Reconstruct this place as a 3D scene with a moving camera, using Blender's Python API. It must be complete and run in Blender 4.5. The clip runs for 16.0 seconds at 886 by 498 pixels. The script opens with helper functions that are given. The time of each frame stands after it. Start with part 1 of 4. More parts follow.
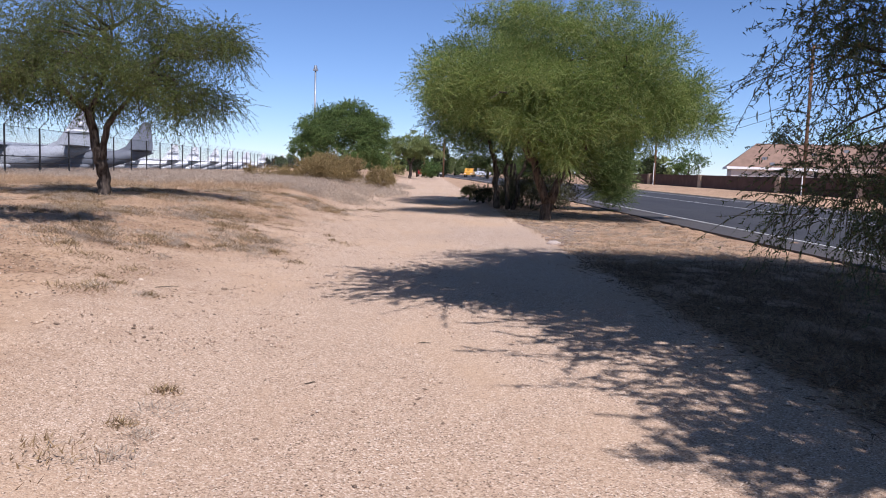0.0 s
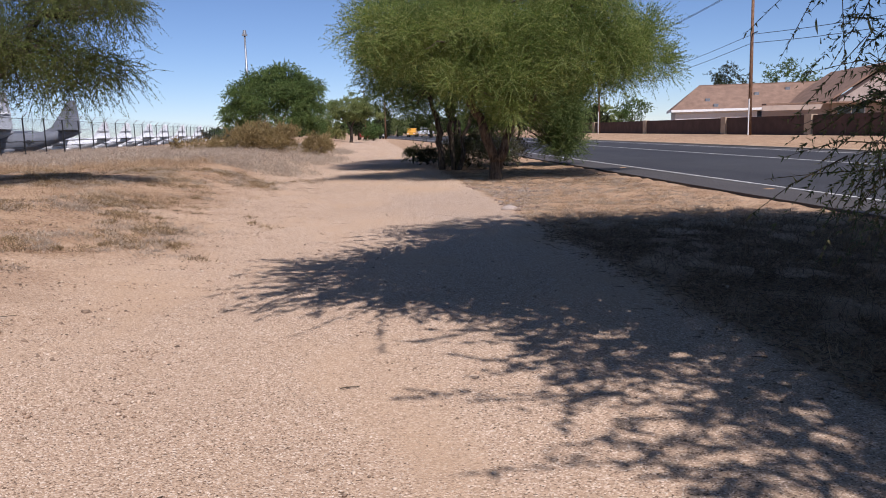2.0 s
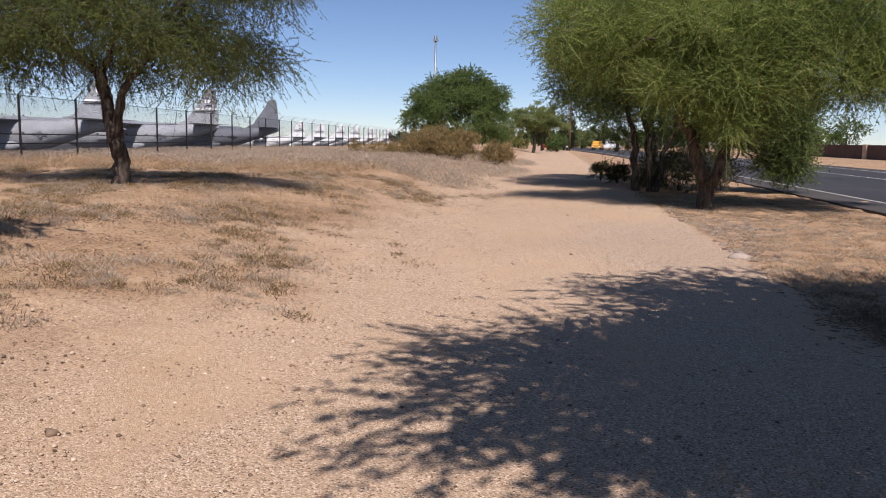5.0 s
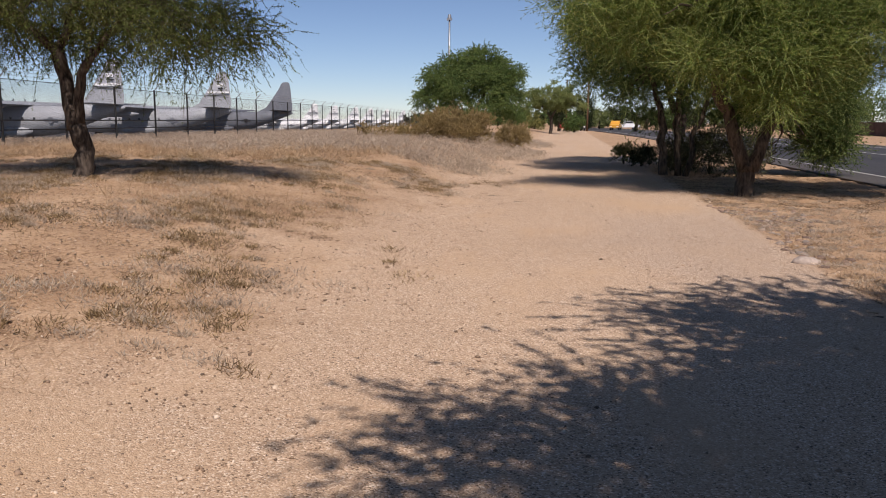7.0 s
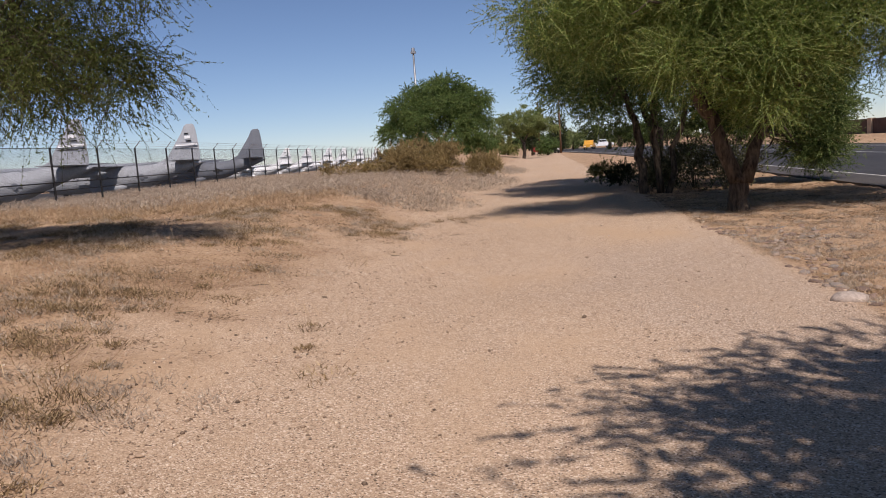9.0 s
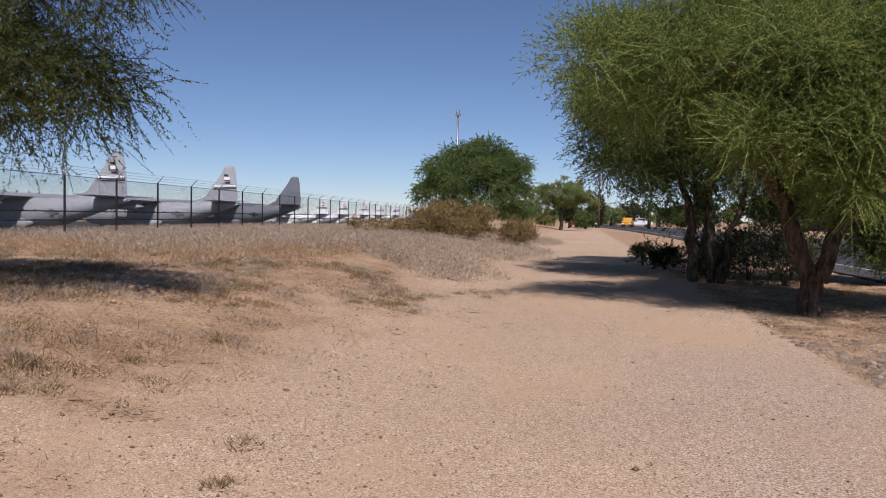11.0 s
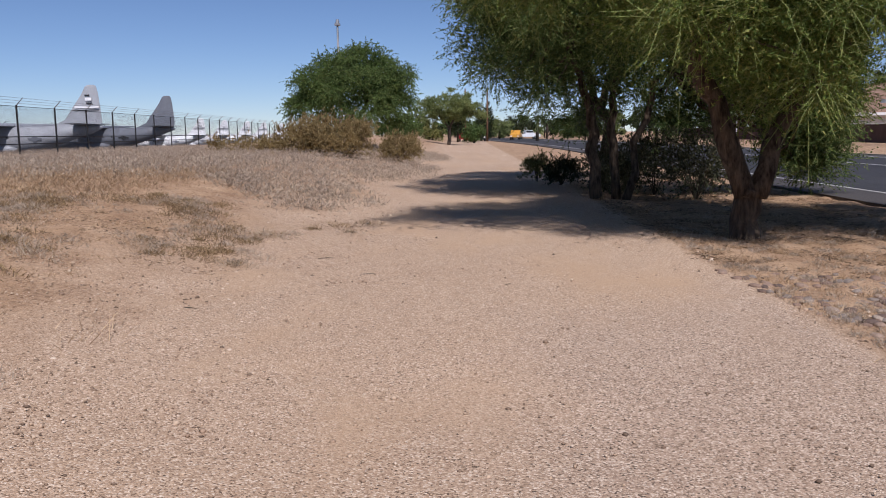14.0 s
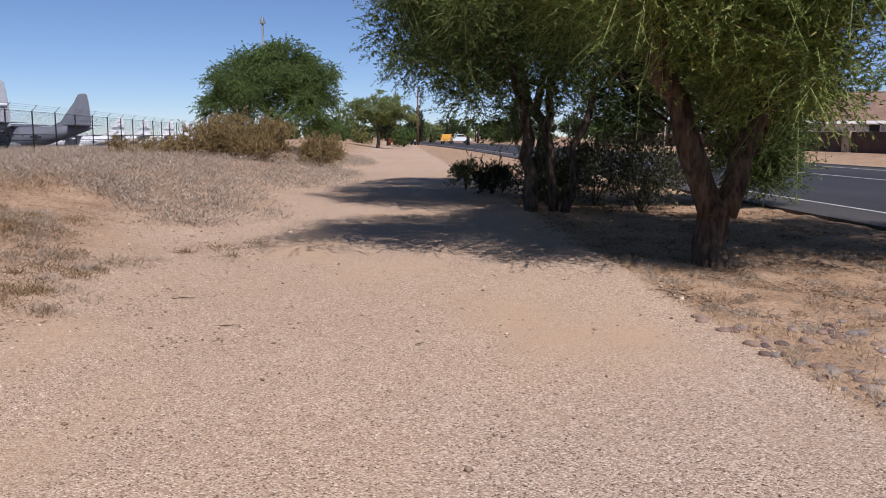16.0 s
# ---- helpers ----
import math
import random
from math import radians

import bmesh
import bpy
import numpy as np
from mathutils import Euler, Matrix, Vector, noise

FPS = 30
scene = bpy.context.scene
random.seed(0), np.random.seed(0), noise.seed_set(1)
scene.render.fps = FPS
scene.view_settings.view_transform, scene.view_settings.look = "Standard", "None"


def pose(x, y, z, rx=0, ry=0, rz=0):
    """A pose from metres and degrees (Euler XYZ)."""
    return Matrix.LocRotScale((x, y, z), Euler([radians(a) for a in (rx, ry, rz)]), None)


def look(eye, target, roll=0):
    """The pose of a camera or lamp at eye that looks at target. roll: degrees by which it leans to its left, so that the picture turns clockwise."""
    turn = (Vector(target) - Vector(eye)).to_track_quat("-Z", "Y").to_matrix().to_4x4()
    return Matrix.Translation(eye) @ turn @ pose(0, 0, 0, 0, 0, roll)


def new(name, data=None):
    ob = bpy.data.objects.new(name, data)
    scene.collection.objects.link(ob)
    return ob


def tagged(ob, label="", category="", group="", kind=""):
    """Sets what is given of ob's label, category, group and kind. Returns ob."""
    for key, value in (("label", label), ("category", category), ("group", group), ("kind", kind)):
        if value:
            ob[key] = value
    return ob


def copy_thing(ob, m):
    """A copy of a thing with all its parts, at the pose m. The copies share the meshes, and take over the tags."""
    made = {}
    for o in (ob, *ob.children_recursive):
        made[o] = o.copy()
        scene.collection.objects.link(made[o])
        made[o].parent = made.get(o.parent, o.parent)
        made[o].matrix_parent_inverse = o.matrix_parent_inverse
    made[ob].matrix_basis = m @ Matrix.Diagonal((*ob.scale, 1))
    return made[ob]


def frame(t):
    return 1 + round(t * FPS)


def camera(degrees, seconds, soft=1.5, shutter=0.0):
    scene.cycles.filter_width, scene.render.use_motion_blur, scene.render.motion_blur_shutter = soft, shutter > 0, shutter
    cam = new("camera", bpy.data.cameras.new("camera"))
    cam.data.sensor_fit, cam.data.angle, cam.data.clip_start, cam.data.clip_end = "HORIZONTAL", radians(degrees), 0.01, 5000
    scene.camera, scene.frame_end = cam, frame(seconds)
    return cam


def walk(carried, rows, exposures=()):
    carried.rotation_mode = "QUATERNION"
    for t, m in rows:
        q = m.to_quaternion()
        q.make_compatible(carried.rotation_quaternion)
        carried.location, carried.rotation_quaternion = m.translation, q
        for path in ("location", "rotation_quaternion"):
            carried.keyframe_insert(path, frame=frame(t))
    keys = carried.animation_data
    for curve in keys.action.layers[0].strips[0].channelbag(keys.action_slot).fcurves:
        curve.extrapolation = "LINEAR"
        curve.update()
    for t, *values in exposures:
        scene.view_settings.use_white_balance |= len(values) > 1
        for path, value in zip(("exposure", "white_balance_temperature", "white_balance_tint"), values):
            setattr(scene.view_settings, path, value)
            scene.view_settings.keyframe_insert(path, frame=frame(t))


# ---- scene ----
cam = camera(58.0, 16.0, soft=1.0)
PATH = [
    (0, (-0.146, -0.021, 1.509), (-0.096, 1.969, 1.31), 1.9),
    (0.5, (-0.138, 0.521, 1.539), (-0.053, 2.501, 1.27), 2.8),
    (1, (-0.04, 1.089, 1.52), (0.054, 3.067, 1.239), 1.8),
    (1.5, (-0.01, 1.616, 1.501), (-0.027, 3.591, 1.189), -0.4),
    (2, (0.062, 2.14, 1.519), (0.236, 4.11, 1.222), -1.6),
    (2.5, (0.12, 2.72, 1.548), (0.241, 4.711, 1.402), -1.3),
    (3, (0.096, 3.294, 1.552), (0.251, 5.276, 1.335), 0.6),
    (3.5, (0.115, 3.831, 1.544), (0.239, 5.811, 1.287), 0.1),
    (4, (0.091, 4.327, 1.541), (-0.024, 6.305, 1.267), 0.5),
    (4.2, (0.043, 4.6, 1.542), (-0.134, 6.568, 1.238), 0.8),
    (6.3, (-0.021, 6.675, 1.541), (-0.438, 8.621, 1.346), -0.8),
    (6.5, (-0.041, 6.87, 1.541), (-0.508, 8.797, 1.278), -1.5),
    (7, (-0.091, 7.403, 1.556), (-0.39, 9.355, 1.239), 0.5),
    (7.5, (-0.041, 7.99, 1.509), (-0.255, 9.949, 1.169), -2.0),
    (8, (-0.048, 8.487, 1.482), (-0.335, 10.427, 1.091), -1.7),
    (8.5, (-0.029, 9.023, 1.486), (-0.19, 10.984, 1.126), -1.2),
    (9, (0.055, 9.613, 1.525), (-0.206, 11.582, 1.286), -4.2),
    (9.5, (0.005, 10.209, 1.496), (-0.304, 12.17, 1.256), -3.6),
    (10, (0.01, 10.777, 1.471), (-0.319, 12.742, 1.287), -1.1),
    (10.2, (0.02, 10.947, 1.492), (-0.334, 12.91, 1.337), 0.3),
    (12.3, (-0.156, 13.08, 1.522), (-0.467, 15.055, 1.465), 0.7),
    (12.5, (-0.137, 13.285, 1.483), (-0.416, 15.264, 1.4), -0.8),
    (13, (-0.032, 13.846, 1.487), (-0.285, 15.825, 1.35), 0.7),
    (13.5, (-0.022, 14.398, 1.474), (-0.199, 16.374, 1.219), -0.3),
    (14, (0.035, 14.965, 1.432), (-0.03, 16.943, 1.145), -0.6),
    (14.5, (0.083, 15.46, 1.458), (0.041, 17.444, 1.216), 0.3),
    (15, (0.085, 16.026, 1.477), (0.181, 18.012, 1.268), -0.1),
    (15.5, (0.23, 16.567, 1.445), (0.34, 18.552, 1.233), 0.9),
    (16, (0.276, 17.103, 1.41), (0.382, 19.081, 1.131), 0.1),
]
walk(cam, [(t, look(eye, target, roll)) for t, eye, target, roll in PATH],
     [(0.0, 0.38, 5700, 20), (2.0, 0.2, 5950, 20), (3.5, 0.28, 6100, 19), (7.0, 0.06, 6600, 19), (9.5, -0.02, 6450, 19), (12.5, -0.08, 6000, 20), (14.5, -0.05, 5950, 19), (16.0, 0.03, 5900, 19)])

# ---- world, sun ----
SUN_EL, SUN_AZ = radians(50), radians(165)   # azimuth clockwise from +y
world = bpy.data.worlds.new("sky")
scene.world = world
world.use_nodes = True
sky = world.node_tree.nodes.new("ShaderNodeTexSky")
sky.sky_type, sky.sun_disc, sky.sun_elevation, sky.sun_rotation = "NISHITA", False, SUN_EL, SUN_AZ
sky.air_density, sky.dust_density, sky.ozone_density, sky.altitude = 0.85, 0.0, 4.0, 1500
bg = world.node_tree.nodes["Background"]
bg.inputs["Strength"].default_value = 0.08
world.node_tree.links.new(sky.outputs[0], bg.inputs[0])
sun = new("sun", bpy.data.lights.new("sun", "SUN"))
sun.data.energy, sun.data.angle, sun.data.color = 5.0, radians(0.5), (1.0, 0.95, 0.88)
sun.matrix_world = look((math.sin(SUN_AZ) * math.cos(SUN_EL) * 50, math.cos(SUN_AZ) * math.cos(SUN_EL) * 50, math.sin(SUN_EL) * 50), (0, 0, 0))


# ---- materials ----
def shader(name, rough=0.8, metal=0.0, spec=0.3):
    m = bpy.data.materials.new(name)
    m.use_nodes = True
    n, l = m.node_tree.nodes, m.node_tree.links
    b = n["Principled BSDF"]
    b.inputs["Roughness"].default_value, b.inputs["Metallic"].default_value = rough, metal
    b.inputs["Specular IOR Level"].default_value = spec
    return m, n, l, b


def noise_node(n, l, scale, detail=4.0, rough=0.55, stretch=None):
    co = n.new("ShaderNodeTexCoord")
    t = n.new("ShaderNodeTexNoise")
    t.inputs["Scale"].default_value, t.inputs["Detail"].default_value, t.inputs["Roughness"].default_value = scale, detail, rough
    if stretch:
        mp = n.new("ShaderNodeMapping")
        mp.inputs["Scale"].default_value = stretch
        l.new(co.outputs["Object"], mp.inputs[0])
        l.new(mp.outputs[0], t.inputs["Vector"])
    else:
        l.new(co.outputs["Object"], t.inputs["Vector"])
    return t


def ramp_node(n, l, source, stops):
    r = n.new("ShaderNodeValToRGB")
    e = r.color_ramp.elements
    while len(e) < len(stops):
        e.new(0.5)
    for k, (p, c) in zip(e, stops):
        k.position, k.color = p, (*c, 1)
    l.new(source, r.inputs[0])
    return r


def mix_node(n, l, fac, a, b, mode="MIX"):
    x = n.new("ShaderNodeMix")
    x.data_type, x.blend_type = "RGBA", mode
    for i, v in ((0, fac), (6, a), (7, b)):
        if isinstance(v, (int, float)):
            x.inputs[i].default_value = v
        elif isinstance(v, tuple):
            x.inputs[i].default_value = (*v, 1)
        else:
            l.new(v, x.inputs[i])
    return x.outputs[2]


def math_node(n, l, op, a, b=0.0, c=0.0, clamp=False):
    x = n.new("ShaderNodeMath")
    x.operation, x.use_clamp = op, clamp
    for i, v in enumerate((a, b, c)):
        if isinstance(v, (int, float)):
            x.inputs[i].default_value = v
        else:
            l.new(v, x.inputs[i])
    return x.outputs[0]


def bump_node(n, l, b, height, strength=0.3, dist=0.02):
    x = n.new("ShaderNodeBump")
    x.inputs["Strength"].default_value, x.inputs["Distance"].default_value = strength, dist
    l.new(height, x.inputs["Height"])
    l.new(x.outputs[0], b.inputs["Normal"])


def plain(name, col, rough=0.7, metal=0.0, scale=3.0, vary=0.25, grain=60.0, bump=0.1, stretch=None, spec=0.3):
    """Paint, plaster, bark and the like: one colour, broken up at two scales."""
    m, n, l, b = shader(name, rough, metal, spec)
    big, small = noise_node(n, l, scale, stretch=stretch), noise_node(n, l, grain, 3)
    lo, hi = tuple(c * (1 - vary) for c in col), tuple(min(1, c * (1 + vary)) for c in col)
    c1 = ramp_node(n, l, big.outputs[0], ((0.3, lo), (0.7, hi)))
    c2 = ramp_node(n, l, small.outputs[0], ((0.35, (0.8, 0.8, 0.8)), (0.65, (1.0, 1.0, 1.0))))
    l.new(mix_node(n, l, 0.7, c1.outputs[0], c2.outputs[0], "MULTIPLY"), b.inputs["Base Color"])
    if bump:
        bump_node(n, l, b, small.outputs[0], bump, 0.01)
    return m


def foliage(name, dark, light, dry=None, through_light=0.2, shade=(0.62, 0.68, 0.62)):
    """Leaves: each one of its own shade, thin enough to let light through."""
    m, n, l, b = shader(name, 0.65, 0, 0.25)
    geo = n.new("ShaderNodeNewGeometry")
    r = ramp_node(n, l, geo.outputs["Random Per Island"], ((0.0, dark), (0.75, light), (1.0, dry or light)))
    big = noise_node(n, l, 0.9, 2)
    tone = ramp_node(n, l, big.outputs[0], ((0.3, shade), (0.7, (1.1, 1.05, 0.95))))
    col = mix_node(n, l, 0.8, r.outputs[0], tone.outputs[0], "MULTIPLY")
    l.new(col, b.inputs["Base Color"])
    tr = n.new("ShaderNodeBsdfTranslucent")
    l.new(col, tr.inputs[0])
    mx = n.new("ShaderNodeMixShader")
    mx.inputs[0].default_value = through_light
    l.new(b.outputs[0], mx.inputs[1])
    l.new(tr.outputs[0], mx.inputs[2])
    l.new(mx.outputs[0], n["Material Output"].inputs[0])
    return m


def ground_material():
    m, n, l, b = shader("decomposed_granite", 0.95, 0, 0.15)
    co = n.new("ShaderNodeTexCoord")
    sep = n.new("ShaderNodeSeparateXYZ")
    l.new(co.outputs["Object"], sep.inputs[0])
    x, y = sep.outputs[0], sep.outputs[1]
    wob = noise_node(n, l, 0.35, 5, 0.6)
    w = math_node(n, l, "SUBTRACT", wob.outputs[0], 0.5)
    # gravel: single stones, each of its own tone
    vor = n.new("ShaderNodeTexVoronoi")
    vor.inputs["Scale"].default_value = 112.0
    l.new(co.outputs["Object"], vor.inputs["Vector"])
    hue = n.new("ShaderNodeSeparateColor")
    l.new(vor.outputs["Color"], hue.inputs[0])
    stones = ramp_node(n, l, hue.outputs[0], ((0.0, (0.11, 0.075, 0.05)), (0.13, (0.38, 0.26, 0.17)), (0.6, (0.53, 0.375, 0.25)), (0.85, (0.62, 0.465, 0.33)), (1.0, (0.80, 0.66, 0.51))))
    grey = ramp_node(n, l, hue.outputs[0], ((0.0, (0.075, 0.068, 0.06)), (0.25, (0.31, 0.235, 0.18)), (0.6, (0.45, 0.345, 0.27)), (1.0, (0.74, 0.61, 0.49))))
    fine = noise_node(n, l, 40, 4, 0.7)
    sand = ramp_node(n, l, fine.outputs[0], ((0.3, (0.48, 0.325, 0.20)), (0.7, (0.58, 0.41, 0.265))))
    # sand lies in patches over the gravel and along the trodden line
    patch = noise_node(n, l, 0.55, 5, 0.6, (1.0, 0.45, 1.0))
    sandy = ramp_node(n, l, patch.outputs[0], ((0.50, (0, 0, 0)), (0.66, (0.8, 0.8, 0.8))))
    base = mix_node(n, l, sandy.outputs[0], stones.outputs[0], sand.outputs[0])
    # old asphalt under the gravel on the path
    px = math_node(n, l, "ADD", x, math_node(n, l, "MULTIPLY", w, 4.5))
    py = math_node(n, l, "ADD", y, math_node(n, l, "MULTIPLY", w, 9.0))
    inx = math_node(n, l, "MULTIPLY", math_node(n, l, "MULTIPLY", math_node(n, l, "SUBTRACT", px, -0.1), 0.8, clamp=True), math_node(n, l, "MULTIPLY", math_node(n, l, "SUBTRACT", 2.75, x), 4.0, clamp=True))
    iny = math_node(n, l, "MULTIPLY", math_node(n, l, "MULTIPLY", math_node(n, l, "SUBTRACT", py, 13.8), 0.5, clamp=True), math_node(n, l, "MULTIPLY", math_node(n, l, "SUBTRACT", 22.6, py), 0.5, clamp=True))
    worn = math_node(n, l, "MULTIPLY", inx, iny)
    worn = math_node(n, l, "MULTIPLY", worn, 0.4)
    base = mix_node(n, l, worn, base, grey.outputs[0])
    # redder soil and litter on the field and the verge
    soil = noise_node(n, l, 1.4, 6, 0.65)
    earth = ramp_node(n, l, soil.outputs[0], ((0.3, (0.25, 0.145, 0.08)), (0.52, (0.40, 0.262, 0.155)), (0.72, (0.52, 0.37, 0.24))))
    left = math_node(n, l, "MULTIPLY", math_node(n, l, "SUBTRACT", -2.4, math_node(n, l, "ADD", x, math_node(n, l, "MULTIPLY", w, 5.0))), 0.6, clamp=True)
    right = math_node(n, l, "MULTIPLY", math_node(n, l, "SUBTRACT", math_node(n, l, "ADD", x, math_node(n, l, "MULTIPLY", w, 0.5)), 2.62), 5.0, clamp=True)
    side = math_node(n, l, "MULTIPLY", math_node(n, l, "MAXIMUM", left, right), 0.75)
    base = mix_node(n, l, side, base, earth.outputs[0])
    # crumbs of dead matter strewn over the field and the verge
    crumb = noise_node(n, l, 26.0, 5, 0.7, (1.0, 0.6, 1.0))
    flecks = ramp_node(n, l, crumb.outputs[0], ((0.36, (0.50, 0.44, 0.38)), (0.47, (1.0, 1.0, 1.0)), (0.66, (1.22, 1.2, 1.15))))
    base = mix_node(n, l, math_node(n, l, "MAXIMUM", left, right), base, mix_node(n, l, 1.0, base, flecks.outputs[0], "MULTIPLY"))
    broad = noise_node(n, l, 0.12, 4, 0.6)
    tone = ramp_node(n, l, broad.outputs[0], ((0.3, (0.86, 0.84, 0.82)), (0.7, (1.0, 1.0, 1.0))))
    l.new(mix_node(n, l, 1.0, base, tone.outputs[0], "MULTIPLY"), b.inputs["Base Color"])
    clod = noise_node(n, l, 11.0, 6, 0.75)
    h = math_node(n, l, "ADD", math_node(n, l, "MULTIPLY", vor.outputs["Distance"], -0.8), fine.outputs[0])
    h = math_node(n, l, "ADD", h, math_node(n, l, "MULTIPLY", clod.outputs[0], math_node(n, l, "MULTIPLY", math_node(n, l, "MAXIMUM", left, right), 3.5)))
    bump_node(n, l, b, h, 0.5, 0.016)
    return m


def asphalt_material(name, lo, hi):
    m, n, l, b = shader(name, 0.85, 0, 0.25)
    g, s, st = noise_node(n, l, 90, 3), noise_node(n, l, 0.7, 5, 0.65, (1.0, 0.08, 1.0)), noise_node(n, l, 0.25, 4)
    c = ramp_node(n, l, g.outputs[0], ((0.3, lo), (0.7, hi)))
    t = ramp_node(n, l, s.outputs[0], ((0.3, (0.75, 0.75, 0.78)), (0.7, (1.15, 1.13, 1.1))))
    t2 = ramp_node(n, l, st.outputs[0], ((0.3, (0.85, 0.85, 0.85)), (0.7, (1.1, 1.1, 1.1))))
    c2 = mix_node(n, l, 1.0, c.outputs[0], t.outputs[0], "MULTIPLY")
    l.new(mix_node(n, l, 1.0, c2, t2.outputs[0], "MULTIPLY"), b.inputs["Base Color"])
    bump_node(n, l, b, g.outputs[0], 0.3, 0.006)
    return m


def bark_material(name, dark, light):
    m, n, l, b = shader(name, 0.9, 0, 0.15)
    g = noise_node(n, l, 14, 6, 0.65, (1.0, 1.0, 0.22))
    s = noise_node(n, l, 2.2, 3)
    c = ramp_node(n, l, g.outputs[0], ((0.36, dark), (0.62, light)))
    t = ramp_node(n, l, s.outputs[0], ((0.3, (0.7, 0.7, 0.7)), (0.7, (1.15, 1.1, 1.05))))
    l.new(mix_node(n, l, 0.8, c.outputs[0], t.outputs[0], "MULTIPLY"), b.inputs["Base Color"])
    bump_node(n, l, b, g.outputs[0], 0.9, 0.03)
    return m


def veil_material(name, col, share):
    """Woven wire seen from afar: diagonal strands with open air between them."""
    m, n, l, b = shader(name, 0.5, 0.6, 0.4)
    b.inputs["Base Color"].default_value = (*col, 1)
    co = n.new("ShaderNodeTexCoord")
    sep = n.new("ShaderNodeSeparateXYZ")
    l.new(co.outputs["Object"], sep.inputs[0])
    a = math_node(n, l, "ADD", sep.outputs[1], sep.outputs[2])
    d = math_node(n, l, "SUBTRACT", sep.outputs[1], sep.outputs[2])
    lines = []
    for v in (a, d):
        f = math_node(n, l, "FRACT", math_node(n, l, "MULTIPLY", v, 14.0))
        lines.append(math_node(n, l, "LESS_THAN", f, share))
    l.new(math_node(n, l, "MAXIMUM", *lines), b.inputs["Alpha"])
    return m


M_ground = ground_material()
M_asphalt = asphalt_material("asphalt", (0.035, 0.035, 0.038), (0.062, 0.061, 0.062))
M_shoulder = asphalt_material("dusty_asphalt", (0.055, 0.05, 0.048), (0.10, 0.09, 0.082))
M_line = plain("road_paint", (0.55, 0.53, 0.48), 0.7, vary=0.3, scale=1.5)
M_bark = bark_material("palo_verde_bark", (0.03, 0.022, 0.016), (0.14, 0.105, 0.075))
M_bark2 = bark_material("mesquite_bark", (0.025, 0.019, 0.015), (0.12, 0.095, 0.075))
M_twig = plain("green_twig", (0.27, 0.31, 0.10), 0.7, vary=0.35, scale=2)
M_twig2 = plain("brown_twig", (0.07, 0.055, 0.035), 0.8, vary=0.3, scale=2)
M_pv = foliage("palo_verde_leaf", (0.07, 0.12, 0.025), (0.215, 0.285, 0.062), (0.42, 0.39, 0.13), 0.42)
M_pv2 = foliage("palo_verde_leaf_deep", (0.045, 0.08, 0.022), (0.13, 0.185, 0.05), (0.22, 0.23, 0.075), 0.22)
M_mes = foliage("mesquite_leaf", (0.06, 0.088, 0.021), (0.15, 0.18, 0.046), (0.23, 0.22, 0.08), 0.35)
M_near = foliage("near_leaf", (0.045, 0.07, 0.028), (0.12, 0.15, 0.065), (0.2, 0.17, 0.08), 0.35)
M_dome = foliage("bright_mesquite_leaf", (0.065, 0.115, 0.03), (0.155, 0.22, 0.065), (0.23, 0.27, 0.09), 0.35)
M_far = foliage("far_leaf", (0.055, 0.095, 0.024), (0.115, 0.175, 0.05), (0.17, 0.21, 0.07))
M_lime = foliage("lime_leaf", (0.16, 0.20, 0.07), (0.29, 0.34, 0.13), (0.36, 0.39, 0.17), 0.4)
M_under = foliage("understorey_leaf", (0.05, 0.055, 0.028), (0.12, 0.12, 0.065), (0.2, 0.17, 0.1), 0.2)
M_dark = foliage("dark_leaf", (0.018, 0.028, 0.010), (0.045, 0.06, 0.022), (0.07, 0.075, 0.03), 0.2)
M_yellow = foliage("yellow_green_leaf", (0.12, 0.13, 0.035), (0.24, 0.24, 0.08), (0.30, 0.27, 0.11))
M_drybush = foliage("dry_bush_leaf", (0.18, 0.13, 0.055), (0.31, 0.24, 0.11), (0.42, 0.33, 0.16), 0.2, shade=(0.74, 0.68, 0.62))
M_straw = foliage("straw", (0.30, 0.21, 0.13), (0.52, 0.385, 0.25), (0.66, 0.52, 0.36), 0.35, shade=(0.74, 0.68, 0.62))
M_weed = foliage("brown_weed", (0.10, 0.066, 0.034), (0.27, 0.19, 0.10), (0.46, 0.35, 0.20), 0.1, shade=(0.74, 0.68, 0.62))
M_grey = foliage("grey_bursage", (0.30, 0.25, 0.20), (0.50, 0.43, 0.35), (0.66, 0.57, 0.47), 0.35, shade=(0.74, 0.68, 0.62))
M_pod = plain("seed_pod", (0.10, 0.11, 0.045), 0.7, vary=0.3)
M_litter = foliage("litter", (0.09, 0.06, 0.04), (0.25, 0.175, 0.11), (0.42, 0.32, 0.21), 0.1, shade=(0.74, 0.68, 0.62))


def rock_material():
    m, n, l, b = shader("river_rock_mixed", 0.85, 0, 0.2)
    info = n.new("ShaderNodeObjectInfo")
    c = ramp_node(n, l, info.outputs["Random"], ((0.0, (0.13, 0.095, 0.08)), (0.3, (0.27, 0.185, 0.14)), (0.6, (0.36, 0.27, 0.205)), (0.8, (0.22, 0.195, 0.175)), (1.0, (0.46, 0.37, 0.29))))
    g = noise_node(n, l, 4.0, 5)
    t = ramp_node(n, l, g.outputs[0], ((0.3, (0.75, 0.73, 0.7)), (0.7, (1.1, 1.08, 1.05))))
    l.new(mix_node(n, l, 0.9, c.outputs[0], t.outputs[0], "MULTIPLY"), b.inputs["Base Color"])
    bump_node(n, l, b, g.outputs[0], 0.4, 0.05)
    return m


